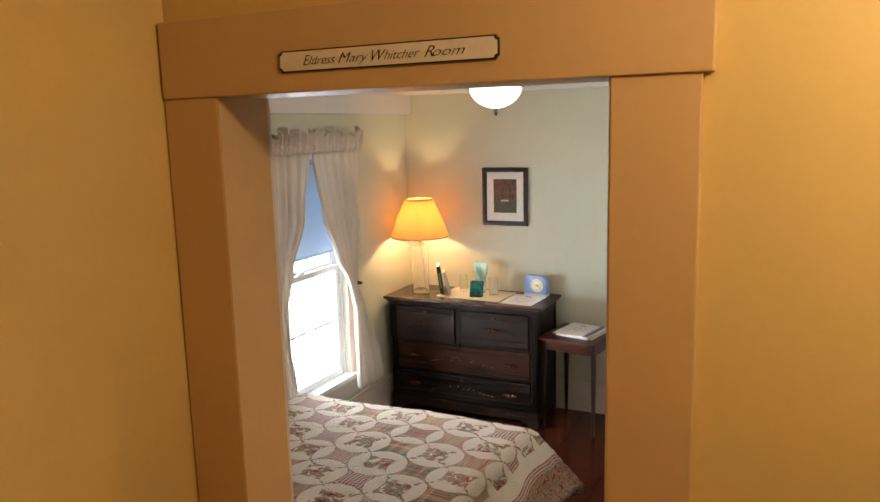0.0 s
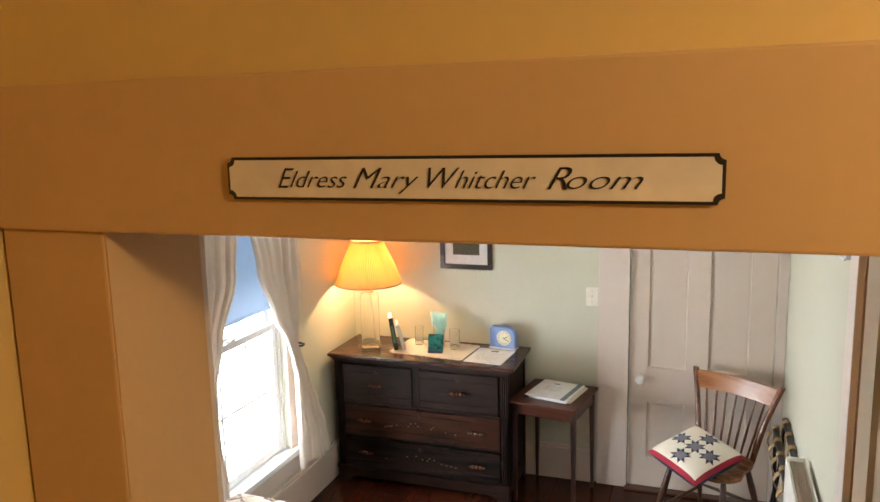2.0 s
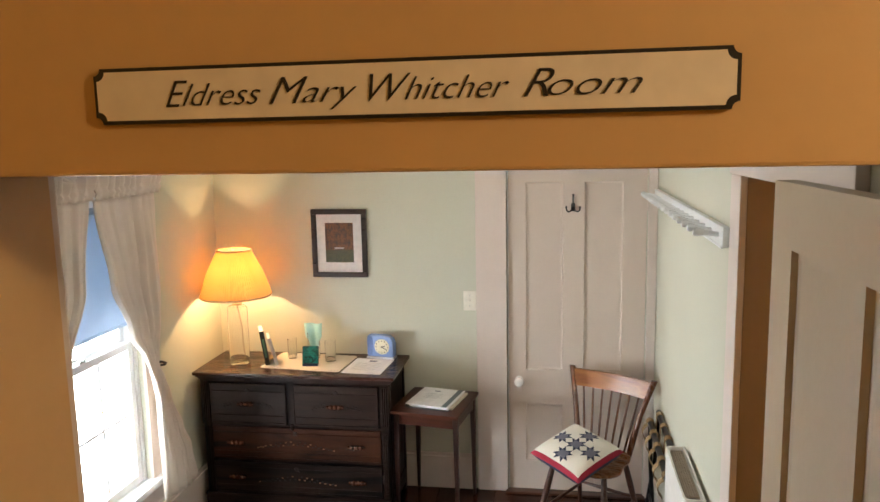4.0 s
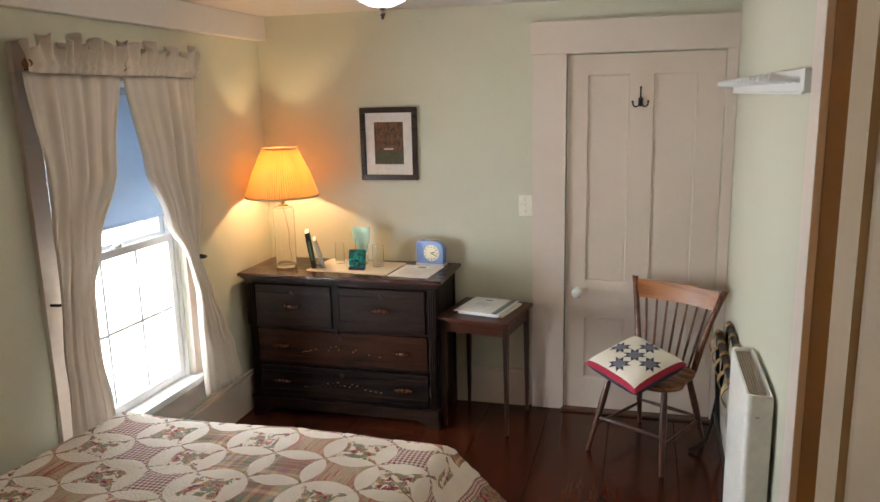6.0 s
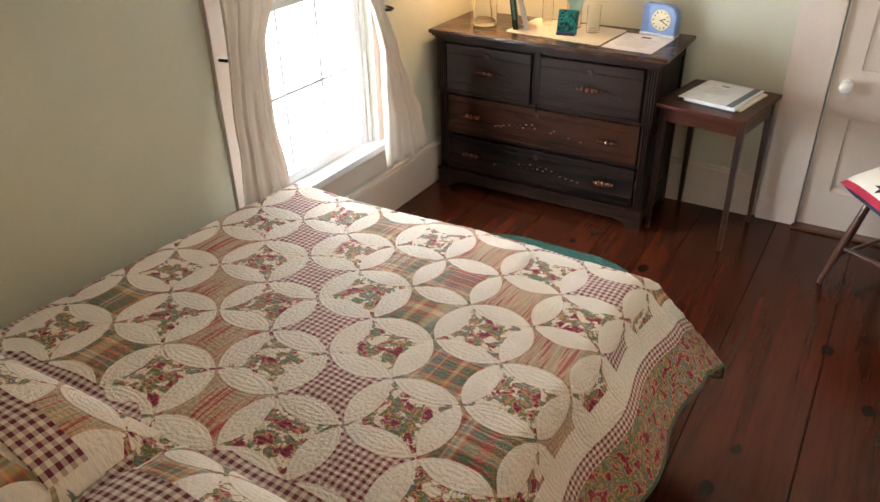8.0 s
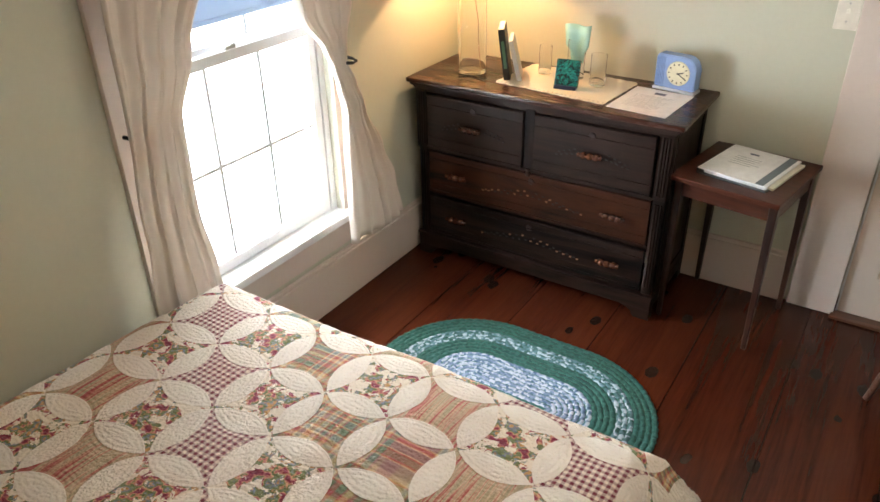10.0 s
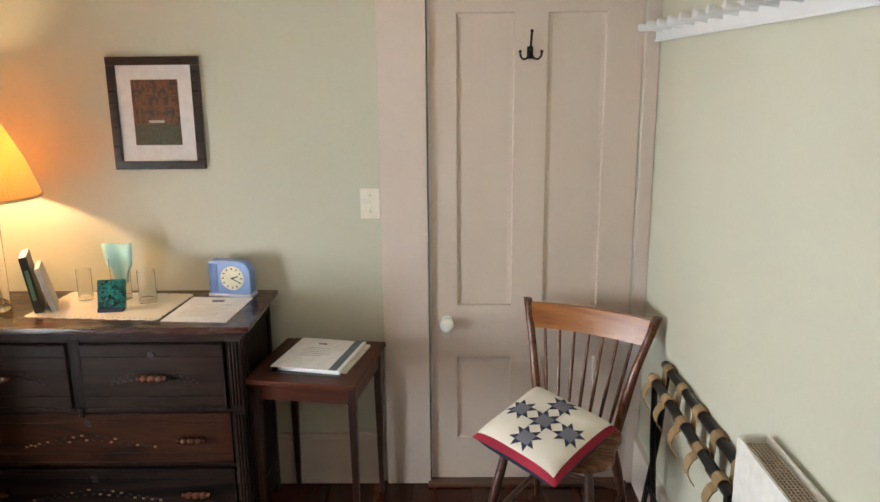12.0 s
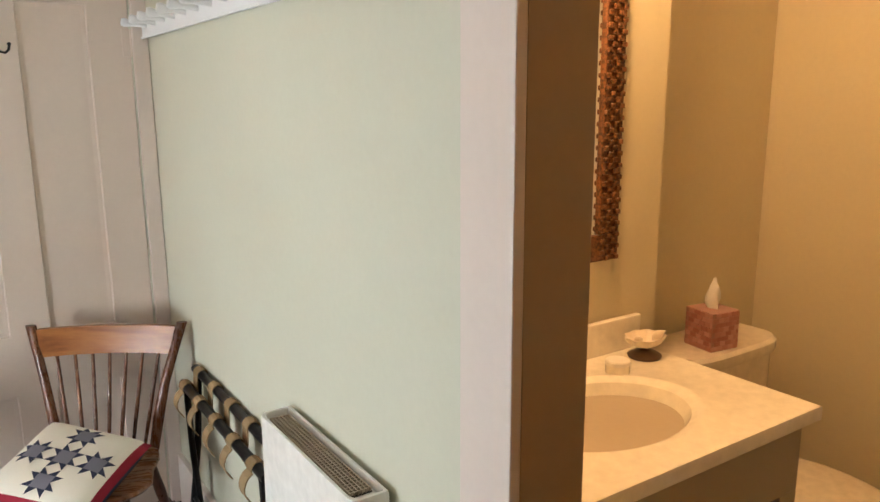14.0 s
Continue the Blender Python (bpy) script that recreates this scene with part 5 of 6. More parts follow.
def build_clock():
    c = thing("alarm_clock", "blue retro alarm clock with round cream dial", "clock", (-1.730, 4.815, TOP), -8)
    blue = plain("cornflower_plastic", (.24, .36, .66), .25)
    pts = [(-.080, 0), (.080, 0), (.080, .075)]
    for k in range(7):
        a = math.pi / 2 * k / 6
        pts.append((.030 + .050 * math.cos(a), .075 + .050 * math.sin(a)))
    pts += [(-.074, .125), (-.080, .119)]
    bm = bmesh.new()
    f0 = [bm.verts.new((x, -.026, z + .012)) for x, z in pts]
    f1 = [bm.verts.new((x, .028, z + .012)) for x, z in pts]
    bm.faces.new(f0), bm.faces.new(f1[::-1])
    for k in range(len(pts)):
        bm.faces.new((f0[(k + 1) % len(pts)], f0[k], f1[k], f1[(k + 1) % len(pts)]))
    bmesh.ops.recalc_face_normals(bm, faces=bm.faces)
    bmesh.ops.bevel(bm, geom=list(bm.edges), offset=.004, segments=2, affect='EDGES')
    part("case", bm, blue, c)
    part("base", boxes((-.084, .084, -.030, .032, 0, .012), bevel=.003), plain("silver_plastic", (.62, .64, .68), .3, .5), c)
    part("side_fluting", boxes(*[(-.078 + k * .006, -.075 + k * .006, -.029, -.025, .020, .128) for k in range(6)], bevel=.001), blue, c)
    part("dial", lathe(bmesh.new(), [(0, .0032), (.043, .003), (.046, 0)], (.012, -.026, .073), 36, (0, -1, 0)), plain("cream_dial", (.74, .70, .50), .4), c, "round cream dial")
    bm = bmesh.new()
    for k in range(12):
        a = math.pi / 6 * k
        v = box(bm, -.002, .002, -.0300, -.0292, .032, .039)
        bmesh.ops.rotate(bm, verts=v, cent=(0, 0, 0), matrix=Matrix.Rotation(a, 3, 'Y'))
    bmesh.ops.translate(bm, verts=bm.verts, vec=(.012, 0, .073))
    part("hour_marks", bm, M_BLACKIRON, c)
    for ang, ln, w in ((72, .024, .0022), (118, .034, .0016)):
        bm = bmesh.new()
        v = box(bm, -w, w, -.0312, -.0304, -.004, ln)
        bmesh.ops.rotate(bm, verts=v, cent=(0, 0, 0), matrix=Matrix.Rotation(radians(ang), 3, 'Y'))
        bmesh.ops.translate(bm, verts=bm.verts, vec=(.012, 0, .073))
        part("clock_hand", bm, M_BLACKIRON, c)
    return c


build_clock()
sh = thing("notice_sheet", "laminated white notice sheet lying on the dresser", "paper", (-1.768, 4.640, TOP), -4)
part("sheet", boxes((-.113, .113, -.140, .140, .0003, .0022)), plain("laminated_paper", (.84, .84, .85), .35), sh)
part("emblem", boxes((-.022, .022, .080, .104, .0023, .0027)), M_INK_DARK, sh, "dark blue emblem")
paper_lines(sh, -.080, .070, -.090, .060, .0023, 12, random.Random(2), .0028)

# ---- on the walls ----
def landscape_print():
    g = Graph("autumn_landscape_print")
    t = g.node("ShaderNodeTexCoord")
    sp = g.node("ShaderNodeSeparateXYZ")
    g.put(sp.inputs[0], t.outputs["Generated"])
    n = g.noise(t.outputs["Generated"], 9, 5, .65)
    tree = g.ramp(n, [(.35, (.012, .010, .008)), (.48, (.09, .035, .010)), (.58, (.20, .075, .015)), (.70, (.05, .03, .015))])
    grass = g.ramp(g.noise(t.outputs["Generated"], 14, 4), [(.3, (.03, .035, .012)), (.7, (.09, .085, .03))])
    h = g.math('ADD', sp.outputs[2], g.math('MULTIPLY', n, .08))
    return g.out(g.mix(g.math('GREATER_THAN', h, .36), grass, tree), .5)


def framed_picture(at, turn, w, h, bar, mat_w, frame_mat, label, image):
    t = thing("framed_picture", label, "picture", at, turn)
    part("frame", boxes((-w / 2, w / 2, -.022, 0, h / 2 - bar, h / 2), (-w / 2, w / 2, -.022, 0, -h / 2, -h / 2 + bar),
                        (-w / 2, -w / 2 + bar, -.0215, 0, -h / 2 + bar, h / 2 - bar), (w / 2 - bar, w / 2, -.0215, 0, -h / 2 + bar, h / 2 - bar), bevel=.003), frame_mat, t)
    part("mount", boxes((-w / 2 + bar, w / 2 - bar, -.010, -.002, -h / 2 + bar, h / 2 - bar)), plain("white_mount", (.74, .72, .70), .6), t, "white paper mount")
    iw, ih = w - 2 * bar - 2 * mat_w, h - 2 * bar - 2 * mat_w * 1.05
    part("print", boxes((-iw / 2, iw / 2, -.0112, -.0105, -ih / 2 + .004, ih / 2 + .004)), image, t, "autumn landscape print")
    if image is M_LAND:
        part("print_house", boxes((-.030, .026, -.0119, -.0113, -ih / 2 + ih * .36, -ih / 2 + ih * .40)), plain("print_white", (.62, .60, .58), .6), t)
    return t


M_LAND = landscape_print()
framed_picture((-1.983, N, 1.490), 0, .334, .404, .030, .052, wood("espresso_frame", (.012, .007, .006), (.035, .018, .014), .3), "dark-framed autumn landscape print with white mount", M_LAND)
framed_picture((W, 2.40, 1.54), 90, .32, .42, .022, .05, wood("brown_frame", (.09, .03, .014), (.20, .08, .035), .35), "brown-framed small print with white mount", plain("pale_print", (.42, .40, .34), .6))

sw = thing("light_switch", "cream plastic light switch plate on the wall", "light switch", (-1.215, N, 1.153))
M_PLATE = plain("cream_plastic", (.84, .80, .70), .3)
part("plate", boxes((-.037, .037, -.006, 0, -.058, .058), bevel=.003), M_PLATE, sw)
part("toggle_slot", boxes((-.006, .006, -.0068, -.005, -.013, .013)), M_PLATE, sw)
o = part("toggle", boxes((-.0045, .0045, -.018, -.004, -.006, .006), bevel=.0015), M_PLATE, sw)
o.matrix_local = pose(0, 0, 0, -25, 0, 0)
for z in (-.030, .030):
    part("screw", lathe(bmesh.new(), [(0, .0012), (.003, .001), (.0034, 0)], (0, -.006, z), 10, (0, -1, 0)), M_STEEL, sw)

# peg rail on the east wall
def build_peg_rail():
    L = 1.79
    r = thing("peg_rail", "white painted wooden peg rail along the wall", "peg rail", (E, N - .03, 1.761))
    r.matrix_world = SKEW @ pose(E, N - .03, 1.761)
    wh = M_WINWHITE
    part("board", boxes((-.022, -.002, -L, 0, -.032, .032), bevel=.003), wh, r)
    part("bead", boxes((-.026, -.020, -L, 0, -.036, -.028), bevel=.002), wh, r)
    k, y = 0, -.07
    while y > -L + .05:
        smooth(part("peg", lathe(bmesh.new(), [(0, 0), (.008, 0), (.0075, .02), (.009, .045), (.013, .062), (.0145, .072), (.011, .080), (0, .082)], (-.020, y, .002), 14, (-1, 0, .12)), wh, r), 50)
        y -= .118
    return r


build_peg_rail()

# ---- luggage rack ----
def build_luggage_rack():
    M_WEB = cloth("tan_webbing", (.30, .20, .10), 200)
    r = thing("luggage_rack", "folded black luggage rack with tan straps against the wall", "luggage rack")
    r.matrix_world = SKEW
    x1, x2, ya, yb, z1, z2 = E - .018, E - .066, 3.77, 4.52, .655, .620
    smooth(part("top_bar", rod(bmesh.new(), (x1, ya, z1), (x1, yb, z1), .015, None, 14), M_BLACKIRON, r), 40)
    smooth(part("top_bar", rod(bmesh.new(), (x2, ya - .02, z2), (x2, yb - .02, z2), .015, None, 14), M_BLACKIRON, r), 40)
    for y in (ya + .035, yb - .035):
        part("leg", tube(bmesh.new(), [(x1, y, z1), (x1 - .02, y, .40), (x1 - .055, y, .16), (x1 - .075, y, .075), (x1 - .115, y, .030), (x1 - .155, y, .010)], .0105), M_BLACKIRON, r)
        part("leg", tube(bmesh.new(), [(x2, y - .02, z2), (x2 + .005, y - .02, .40), (x2 + .020, y - .02, .16), (x2 + .035, y - .02, .06), (x2 + .055, y - .02, .010)], .0105), M_BLACKIRON, r)
    part("stretcher", rod(bmesh.new(), (x1 - .045, ya + .035, .22), (x1 - .045, yb - .035, .22), .007), M_BLACKIRON, r)
    n = 5
    for k in range(n):
        y = ya + .06 + (yb - ya - .12) * k / (n - 1)
        bm = bmesh.new()
        prof = []
        for i in range(9):                                  # over the wall-side bar
            a = -.4 + math.pi * 1.25 * i / 8
            prof.append((x1 + .0175 * math.cos(a), z1 + .0175 * math.sin(a)))
        for i in range(1, 12):                              # hanging loop between the bars
            f = i / 12
            prof.append((x1 - .017 + (x2 + .017 - x1 + .017) * f, z1 - .012 + (z2 - z1) * f - .075 * math.sin(math.pi * f) ** .8))
        for i in range(9):
            a = -.3 + math.pi * 1.3 * i / 8
            prof.append((x2 + .0175 * math.cos(a), z2 + .0175 * math.sin(a)))
        for i in range(1, 8):                               # tail drooping on the room side
            f = i / 7
            prof.append((x2 - .0175 - .020 * math.sin(math.pi * f), z2 - .008 - .085 * f))
        rows = [[(px, y - .021, pz) for px, pz in prof], [(px, y + .021, pz) for px, pz in prof]]
        sheet(bm, rows)
        o = part("strap", bm, M_WEB, r, "tan webbing strap")
        s = o.modifiers.new("thick", 'SOLIDIFY')
        s.thickness = .003
    return r


build_luggage_rack()

# ---- panel heater ----
def build_heater():
    h = thing("panel_heater", "white slim panel heater with a top grille", "heater")
    h.matrix_world = SKEW
    white = plain("white_enamel", (.78, .77, .73), .3)
    x1, x0, ya, yb, za, zb = E - .012, E - .092, 3.237, 3.712, .090, .812
    # casing as a rounded shell open at the top
    out = []
    r = .022
    for cx, cy, a0 in ((x0 + r, ya + r, math.pi), (x1 - .004, ya + .004, 1.5 * math.pi), (x1 - .004, yb - .004, 0), (x0 + r, yb - r, .5 * math.pi)):
        rr = r if cx < x1 - .01 else .004
        for i in range(6):
            a = a0 + math.pi / 2 * i / 5
            out.append((cx + rr * math.cos(a), cy + rr * math.sin(a)))
    bm = bmesh.new()
    mx, my = (x0 + x1) / 2, (ya + yb) / 2

    def ring(ins, z):
        return [bm.verts.new((x + (mx - x) / abs(mx - x + 1e-9) * ins, y + (my - y) / abs(my - y + 1e-9) * ins, z)) for x, y in out]
    rs = [ring(0, za), ring(0, zb - .006), ring(.002, zb), ring(.008, zb), ring(.010, zb - .004), ring(.010, zb - .016)]
    for a, b in zip(rs, rs[1:]):
        for k in range(len(out)):
            bm.faces.new((a[k], a[(k + 1) % len(out)], b[(k + 1) % len(out)], b[k]))
    bm.faces.new(rs[0][::-1]), bm.faces.new(rs[-1])
    smooth(part("casing", bm, white, h), 40)
    dark = plain("heater_inside", (.05, .045, .04), .7)
    part("grille_bed", boxes((x0 + .016, x1 - .016, ya + .040, yb - .030, zb - .016, zb - .0135)), dark, h)
    bm = bmesh.new()
    gcol = plain("tan_grille_bars", (.40, .33, .25), .5)
    k = 0
    while x0 + .018 + k * .0085 < x1 - .016:
        xx = x0 + .018 + k * .0085
        box(bm, xx - .0014, xx + .0014, ya + .040, yb - .030, zb - .0135, zb - .006)
        k += 1
    y = ya + .044
    while y < yb - .032:
        box(bm, x0 + .016, x1 - .016, y - .0014, y + .0014, zb - .013, zb - .0065)
        y += .0105
    part("grille", bm, gcol, h, "tan square-mesh outlet grille")
    part("badge", boxes((x0 + .030, x0 + .042, ya - .0008, ya + .002, zb - .075, zb - .068)), M_INK, h)
    for yy in (ya + .08, yb - .08):
        part("wall_bracket", boxes((x1 - .001, E - .001, yy - .02, yy + .02, za + .1, za + .2)), dark, h)
        part("foot", boxes((x0 + .012, x1 - .008, yy - .018, yy + .018, 0, za + .004), bevel=.003), white, h)
    return h


build_heater()

# ---- sign over the entry ----
def build_sign():
    cx, cz = -.819, 2.1110
    s = thing("room_sign", "cream room name sign with black border over the doorway", "sign", (cx, S0 - .0262, cz))
    hw, hh = .219, .0195

    def plaque(ins, notch):
        w, h, n = hw - ins, hh - ins, notch
        pts = []
        for sx, sz, a0 in ((1, 1, math.pi), (-1, 1, 1.5 * math.pi), (-1, -1, 0), (1, -1, .5 * math.pi)):
            arc = []
            for i in range(7):
                a = a0 + math.pi / 2 * i / 6
                arc.append((sx * w + n * math.cos(a), sz * h + n * math.sin(a)))
            pts += arc[::-1]
        return pts
    for name, ins, notch, y, mat in (("border", 0, .0050, -.0040, plain("sign_black", (.012, .011, .010), .4)), ("face", .0026, .0062, -.0048, plain("sign_cream", (.78, .70, .58), .45))):
        bm = bmesh.new()
        pts = plaque(ins, notch)
        # outline goes round anticlockwise from the top right corner
        ang = pts
        f0 = [bm.verts.new((x, y, z)) for x, z in ang]
        f1 = [bm.verts.new((x, 0, z)) for x, z in ang]
        for k in range(len(ang)):
            bm.faces.new((f0[k], f0[(k + 1) % len(ang)], f1[(k + 1) % len(ang)], f1[k]))
        bm.faces.new(f0)
        bmesh.ops.recalc_face_normals(bm, faces=bm.faces)
        part(name, bm, mat, s)
    ink = plain("sign_ink", (.014, .011, .010), .5)

    def letters(text, size, x0, x1, lift):
        tc = bpy.data.curves.new("lettering", 'FONT')
        tc.body, tc.size, tc.shear, tc.extrude, tc.offset = text, size, .48, .0003, -.00030
        to = new("lettering", tc)
        me = bpy.data.meshes.new_from_object(to.evaluated_get(bpy.context.evaluated_depsgraph_get()))
        bpy.data.objects.remove(to)
        me.materials.append(ink)
        lo, hi = min(v.co.x for v in me.vertices), max(v.co.x for v in me.vertices)
        for v in me.vertices:
            v.co.x = x0 + (v.co.x - lo) / (hi - lo) * (x1 - x0)
        mo = new("lettering", me)
        mo.parent = s
        mo.matrix_local = pose(.0035, -.0052, lift, 90, 0, 0)
        mo["label"] = "black slanted script lettering"
    for word, x0, cap, x1 in (("Eldress", -.168, .0170, -.098), ("Mary", -.092, .028, -.030), ("Whitcher", -.022, .029, .072), ("Room", .081, .020, .156)):
        letters(word[0], .0268, x0, x0 + cap, -.0085)
        letters(word[1:], .0225, x0 + cap - .0045, x1, -.0080)
    return s


build_sign()

# ---- bathroom ----
M_TOP = plain("cream_cultured_marble", (.84, .78, .67), .2)
M_VAN = paint("taupe_cabinet_paint", (.42, .35, .26), .5, .04)


def build_vanity():
    v = thing("vanity_cabinet", "taupe bathroom vanity cabinet with a door ajar", "cabinet", (.352, 3.155, 0))
    x0, x1, y0, y1 = -.29, .275, -.235, .225
    part("body", boxes((x0, x1, y0 + .02, y1, 0, .865), bevel=.002), M_VAN, v)
    part("face_frame", boxes((x0, x1, y0, y0 + .019, .70, .865), (x0, x0 + .06, y0, y0 + .019, .02, .70), (x1 - .06, x1, y0, y0 + .019, .02, .70), bevel=.002), M_VAN, v)
    # near-black sheet on the solid body paints the shade behind the door
    part("inside_shade", boxes((x0 + .06, x1 - .06, y0 + .017, y0 + .0195, .03, .70)), plain("cabinet_shade_black", (.015, .012, .010), .8), v)
    d = part("door", boxes((0, .42, -.018, 0, .035, .682), bevel=.003), M_VAN, v)
    d.matrix_local = pose(x0 + .075, y0 - .001, 0, 0, 0, -3.0)
    part("door_panel", boxes((.06, .36, -.022, -.017, .09, .62), bevel=.004), M_VAN, d)
    return v


build_vanity()


def build_vanity_top():
    t = thing("bathroom_sink", "cream cultured marble vanity top with an oval basin", "sink", (.352, 3.142, .865))
    x0, x1, y0, y1, z1 = -.42, .295, -.250, .248, .030
    bx, by, ra, rb = -.10, -.01, .205, .150
    n = 64
    bm = bmesh.new()

    def edge(a):
        c, s = math.cos(a), math.sin(a)
        k = min((x1 - bx) / c if c > 1e-6 else 1e9, (x0 - bx) / c if c < -1e-6 else 1e9, (y1 - by) / s if s > 1e-6 else 1e9, (y0 - by) / s if s < -1e-6 else 1e9)
        return bx + c * k, by + s * k
    angs = sorted([2 * math.pi * i / n for i in range(n)] + [math.atan2(y - by, x - bx) % (2 * math.pi) for x in (x0, x1) for y in (y0, y1)])
    loops = []
    loops.append([bm.verts.new((*edge(a), 0)) for a in angs])
    loops.append([bm.verts.new((*edge(a), z1 - .004)) for a in angs])
    loops.append([bm.verts.new((bx + (edge(a)[0] - bx) * .993, by + (edge(a)[1] - by) * .993, z1)) for a in angs])
    for f, z in ((1.22, z1), (1.17, z1 + .004), (1.10, z1 + .004), (1.0, z1 - .004), (.93, z1 - .03), (.80, z1 - .075), (.55, z1 - .105), (.12, z1 - .115)):
        loops.append([bm.verts.new((bx + ra * f * math.cos(a), by + rb * f * math.sin(a), z)) for a in angs])
    m = len(angs)
    for a, b in zip(loops, loops[1:]):
        for k in range(m):
            bm.faces.new((a[k], a[(k + 1) % m], b[(k + 1) % m], b[k]))
    bm.faces.new(loops[-1])
    smooth(part("counter", bm, M_TOP, t), 35)
    part("backsplash", boxes((x0, x1 - .012, y1 - .018, y1, z1 - .002, z1 + .085), bevel=.004), M_TOP, t)
    part("drain", lathe(bmesh.new(), [(0, 0), (.020, 0), (.022, -.003)], (bx, by, z1 - .1135), 20), M_STEEL, t)
    f = part("faucet", boxes((bx - .06, bx + .06, .150, .190, z1, z1 + .018), bevel=.006), M_STEEL, t, "chrome basin faucet")
    part("spout", tube(bmesh.new(), [(bx, .170, z1 + .015), (bx, .165, z1 + .07), (bx, .12, z1 + .085), (bx, .07, z1 + .065)], .010), M_STEEL, f)
    return t


build_vanity_top()
VZ = .8955
sd = thing("shell_soap_dish", "scallop shell soap dish with small shells", "soap dish", (.578, 3.307, VZ))
M_SHELL = plain("pale_shell", (.72, .62, .50), .3)
smooth(part("foot", lathe(bmesh.new(), [(0, 0), (.040, 0), (.042, .006), (.030, .013), (.012, .018), (.010, .024), (0, .024)], (0, 0, 0), 24), plain("brown_shell_foot", (.12, .07, .05), .4), sd), 50)
bm = bmesh.new()
rings = []
for r, z in ((.008, .024), (.030, .030), (.048, .042), (.056, .054), (.054, .055), (.045, .044), (.010, .030)):
    rings.append([bm.verts.new((r * (1 + .06 * math.cos(9 * a)) * math.cos(a), .8 * r * (1 + .06 * math.cos(9 * a)) * math.sin(a), z)) for a in [2 * math.pi * i / 54 for i in range(54)]])
for a, b in zip(rings, rings[1:]):
    for k in range(54):
        bm.faces.new((a[k], a[(k + 1) % 54], b[(k + 1) % 54], b[k]))
bm.faces.new(rings[0][::-1]), bm.faces.new(rings[-1])
smooth(part("bowl", bm, M_SHELL, sd), 60)
for sx in (-1, 1):
    smooth(part("shell", lathe(bmesh.new(), [(0, 0), (.007, .004), (.012, .014), (.010, .024), (.004, .034), (0, .040)], (sx * .026, 0, .042), 12, (sx * .5, -.5, .5)), M_SHELL, sd), 60)
jar = thing("soap_jar", "small round cream jar beside the basin", "jar", (.440, 3.268, VZ))
smooth(part("jar_body", lathe(bmesh.new(), [(0, 0), (.026, 0), (.028, .003), (.028, .022), (0, .022)], (0, 0, 0), 24), M_TOP, jar), 40)
smooth(part("lid", lathe(bmesh.new(), [(0, .022), (.029, .022), (.029, .030), (.026, .033), (0, .034)], (0, 0, 0), 24), plain("white_lid", (.78, .74, .68), .3), jar), 40)


def wicker():
    g = Graph("brown_wicker")
    return g.out(g.ramp(g.noise(g.coords(), 140, 3), [(.35, (.04, .014, .006)), (.65, (.22, .085, .03))]), .4)


def build_mirror():
    m = thing("mirror", "mirror in a woven brown wicker frame", "mirror", (.288, BN, 1.535))
    wk = wicker()
    w, h, b = .26, .40, .065
    fr = part("frame", boxes((-w, w, -.018, 0, h - b, h), (-w, w, -.018, 0, -h, -h + b), (-w, -w + b, -.0175, 0, -h + b, h - b), (w - b, w, -.0175, 0, -h + b, h - b), bevel=.004), wk, m)
    bm = bmesh.new()
    rnd = random.Random(1)
    nz = int(2 * h / .014)
    for k in range(nz):
        z = -h + .007 + k * .014
        for j in range(4):
            if (k + j) % 2:
                x = w - b + .0085 + j * .0157
                box(bm, x - .0075, x + .0075, -.0245, -.017, z - .0058, z + .0058, bevel=.002, seg=1)
                box(bm, -x - .0075, -x + .0075, -.0245, -.017, z - .0058, z + .0058, bevel=.002, seg=1)
    part("weave", bm, wk, fr, "woven wicker strips")["kind"] = "stuff"
    part("mirror_glass", boxes((-w + b, w - b, -.008, -.004, -h + b, h - b)), plain("silvered_glass", (.85, .85, .85), .02, 1.0), m)
    return m


build_mirror()


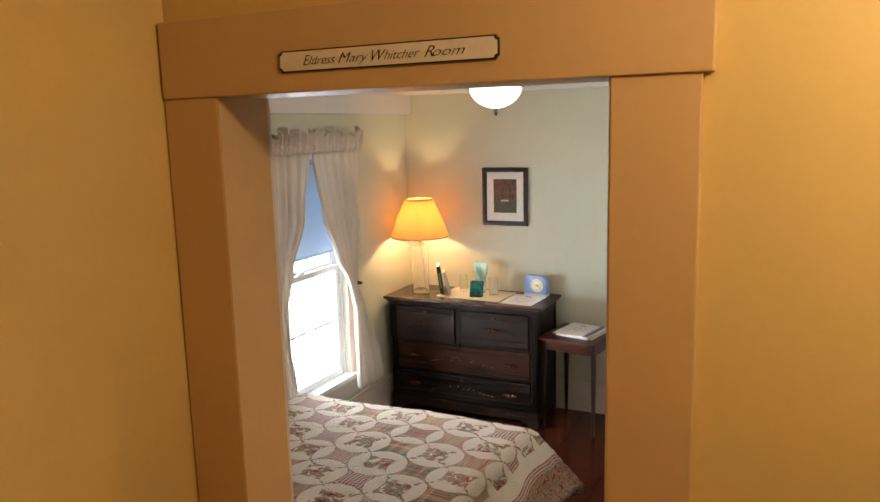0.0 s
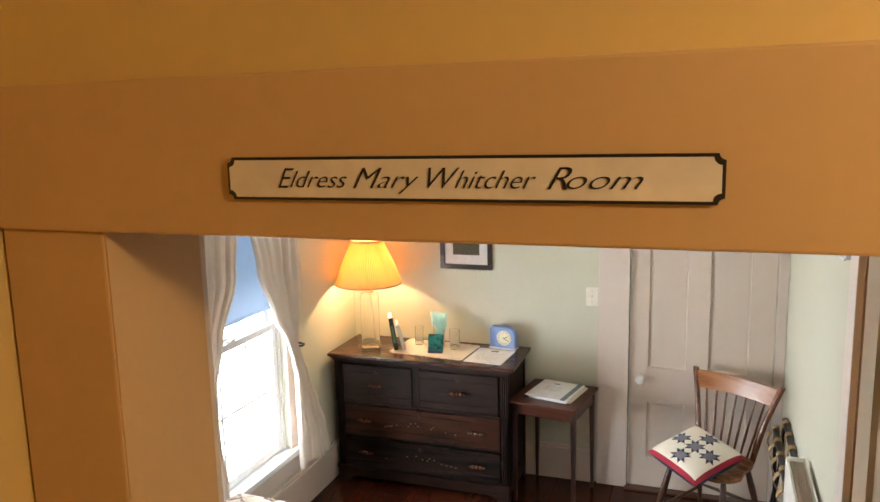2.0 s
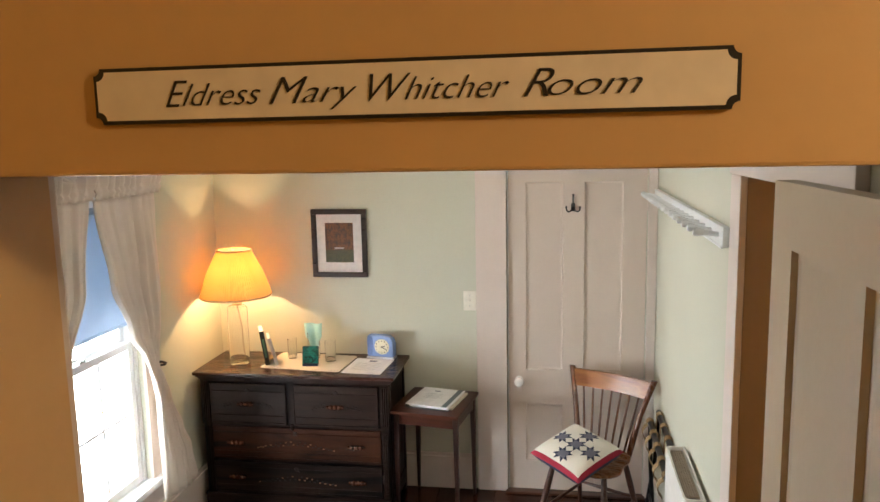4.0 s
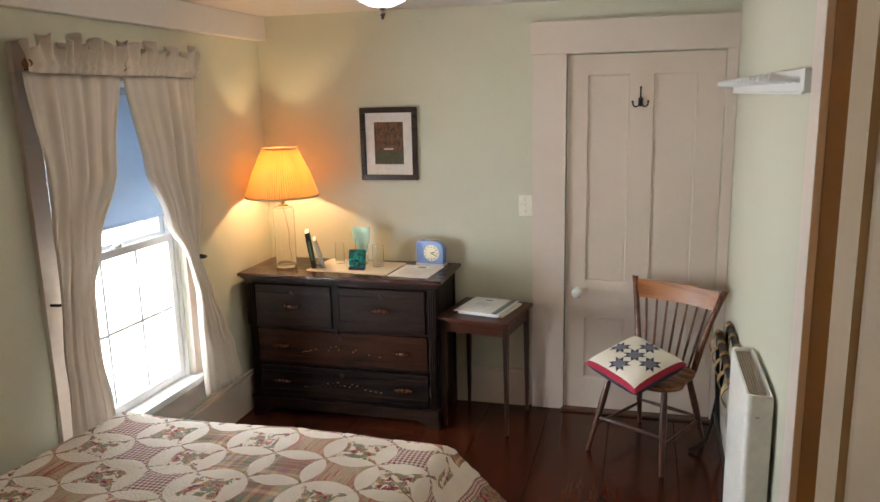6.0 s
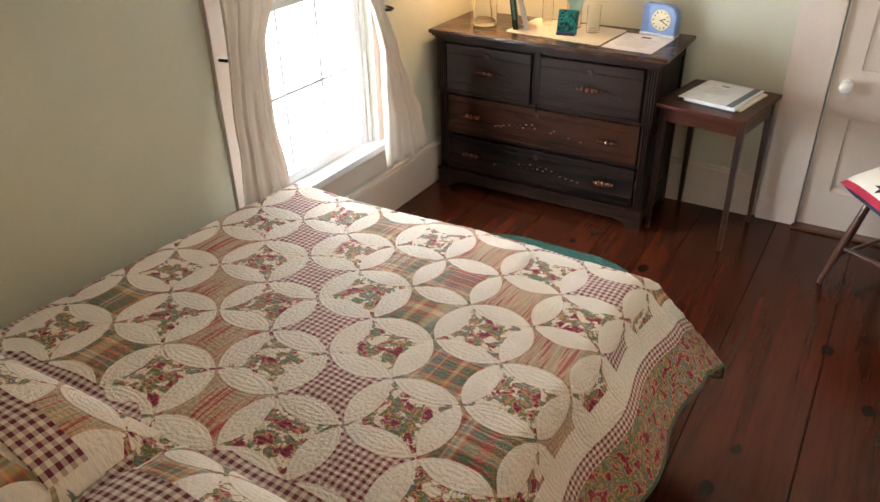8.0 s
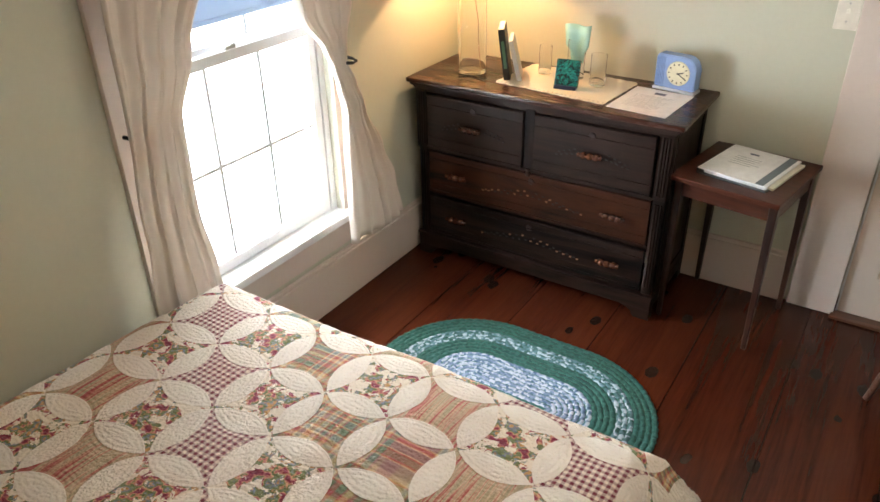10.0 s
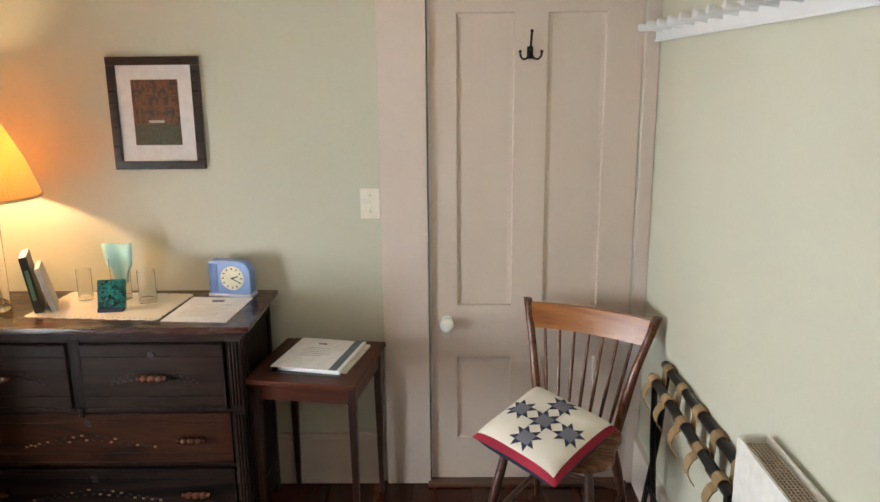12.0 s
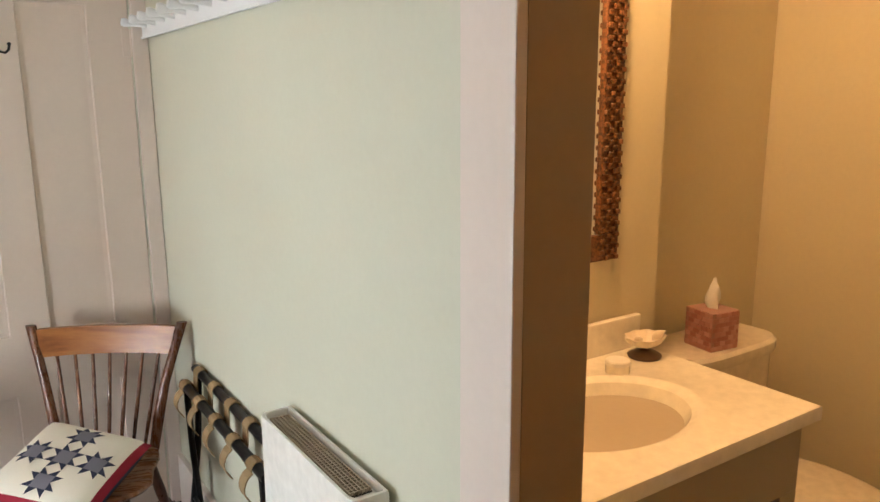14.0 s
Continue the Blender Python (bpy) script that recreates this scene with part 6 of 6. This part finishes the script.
def build_toilet():
    M_CER = plain("cream_ceramic", (.78, .70, .58), .12)
    t = thing("toilet", "cream ceramic toilet with closed lid and tank", "toilet", (1.070, 3.215, -.022))
    t.scale = (1, 1, 1.12)

    def slab(rows, name, label=""):
        bm = bmesh.new()
        rings = []
        for cx, cy, a, b, z, p in rows:
            rings.append([bm.verts.new((cx + math.copysign(abs(math.cos(t_)) ** p, math.cos(t_)) * a, cy + math.copysign(abs(math.sin(t_)) ** p, math.sin(t_)) * b, z)) for t_ in [2 * math.pi * i / 40 for i in range(40)]])
        bm.faces.new(rings[0][::-1]), bm.faces.new(rings[-1])
        for u, v in zip(rings, rings[1:]):
            for k in range(40):
                bm.faces.new((u[k], u[(k + 1) % 40], v[(k + 1) % 40], v[k]))
        return smooth(part(name, bm, M_CER, t, label), 40)
    slab([(0, .26, .20, .085, .36, .35), (0, .26, .215, .095, .60, .3), (0, .26, .215, .095, .695, .3)], "tank")
    slab([(0, .255, .228, .112, .695, .5), (0, .255, .232, .115, .705, .5), (0, .255, .232, .115, .725, .5), (0, .255, .222, .106, .735, .5)], "tank_lid")
    slab([(0, .05, .11, .20, .03, .8), (0, .03, .10, .19, .12, .8), (0, -.05, .15, .22, .28, .9), (0, -.08, .185, .245, .385, .95)], "bowl")
    slab([(0, -.085, .19, .25, .386, .95), (0, -.085, .192, .252, .400, .95), (0, -.085, .188, .248, .425, .95), (0, -.085, .16, .22, .433, .95)], "seat_lid")
    part("flush_lever", boxes((-.19, -.12, .155, .168, .64, .655), bevel=.004), M_STEEL, t)
    return t


build_toilet()


def tile_box():
    g = Graph("pink_mosaic_tiles")
    info = g.node("ShaderNodeNewGeometry")
    return g.out(g.ramp(info.outputs["Random Per Island"], [(0, (.38, .14, .13)), (.5, (.48, .22, .19)), (1, (.58, .32, .27))]), .35)


tis = thing("tissue_box", "pink mosaic tissue box with a tissue, on the toilet tank", "tissue box", (1.022, 3.435, .802), -8)
part("box_body", boxes((-.060, .060, -.060, .060, 0, .125), bevel=.002), plain("grout_pink", (.42, .24, .21), .7), tis)
bm = bmesh.new()
for side in range(4):
    for r in range(8):
        for k in range(5):
            u0 = -.058 + k * .0245 + (.012 if r % 2 else 0)
            u1 = min(u0 + .0225, .059)
            if u1 - u0 < .006:
                continue
            v = box(bm, u0, u1, -.0625, -.059, .003 + r * .0152, .0165 + r * .0152)
            bmesh.ops.rotate(bm, verts=v, cent=(0, 0, 0), matrix=Matrix.Rotation(side * math.pi / 2, 3, 'Z'))
part("mosaic", bm, tile_box(), tis, "pink mosaic tiles")
bm = bmesh.new()
rows = []
for k in range(7):
    f = k / 6
    rows.append([((.012 + .030 * math.sin(math.pi * min(1, f * 1.1))) * math.cos(a) * (1 - .4 * f), (.010 + .012 * math.sin(3 * a + f)) * math.sin(a), .122 + f * (.085 + .018 * math.sin(2 * a + 1))) for a in [2 * math.pi * i / 20 for i in range(21)]])
sheet(bm, rows)
smooth(part("tissue", bm, cloth("white_tissue", (.82, .80, .76), 300), tis, "white paper tissue"), 70)
tis.scale = (.86, .86, .92)

# ---- floor boards ----
plank_floor("floor", W - .02, E + .11, S0 + .06, N + .10, [.365, .335, .335, .335, .335, .335, .335], "wide dark red-brown varnished pine floor boards")
plank_floor("floor_hall", HX0, HX1, HY0, S0 + .06, [.20, .21], "dark varnished pine hall floor boards")
plank_floor("floor_bath", BX0 + .02, BX1, 1.4, 3.61, [.20], "dark varnished bathroom floor boards")
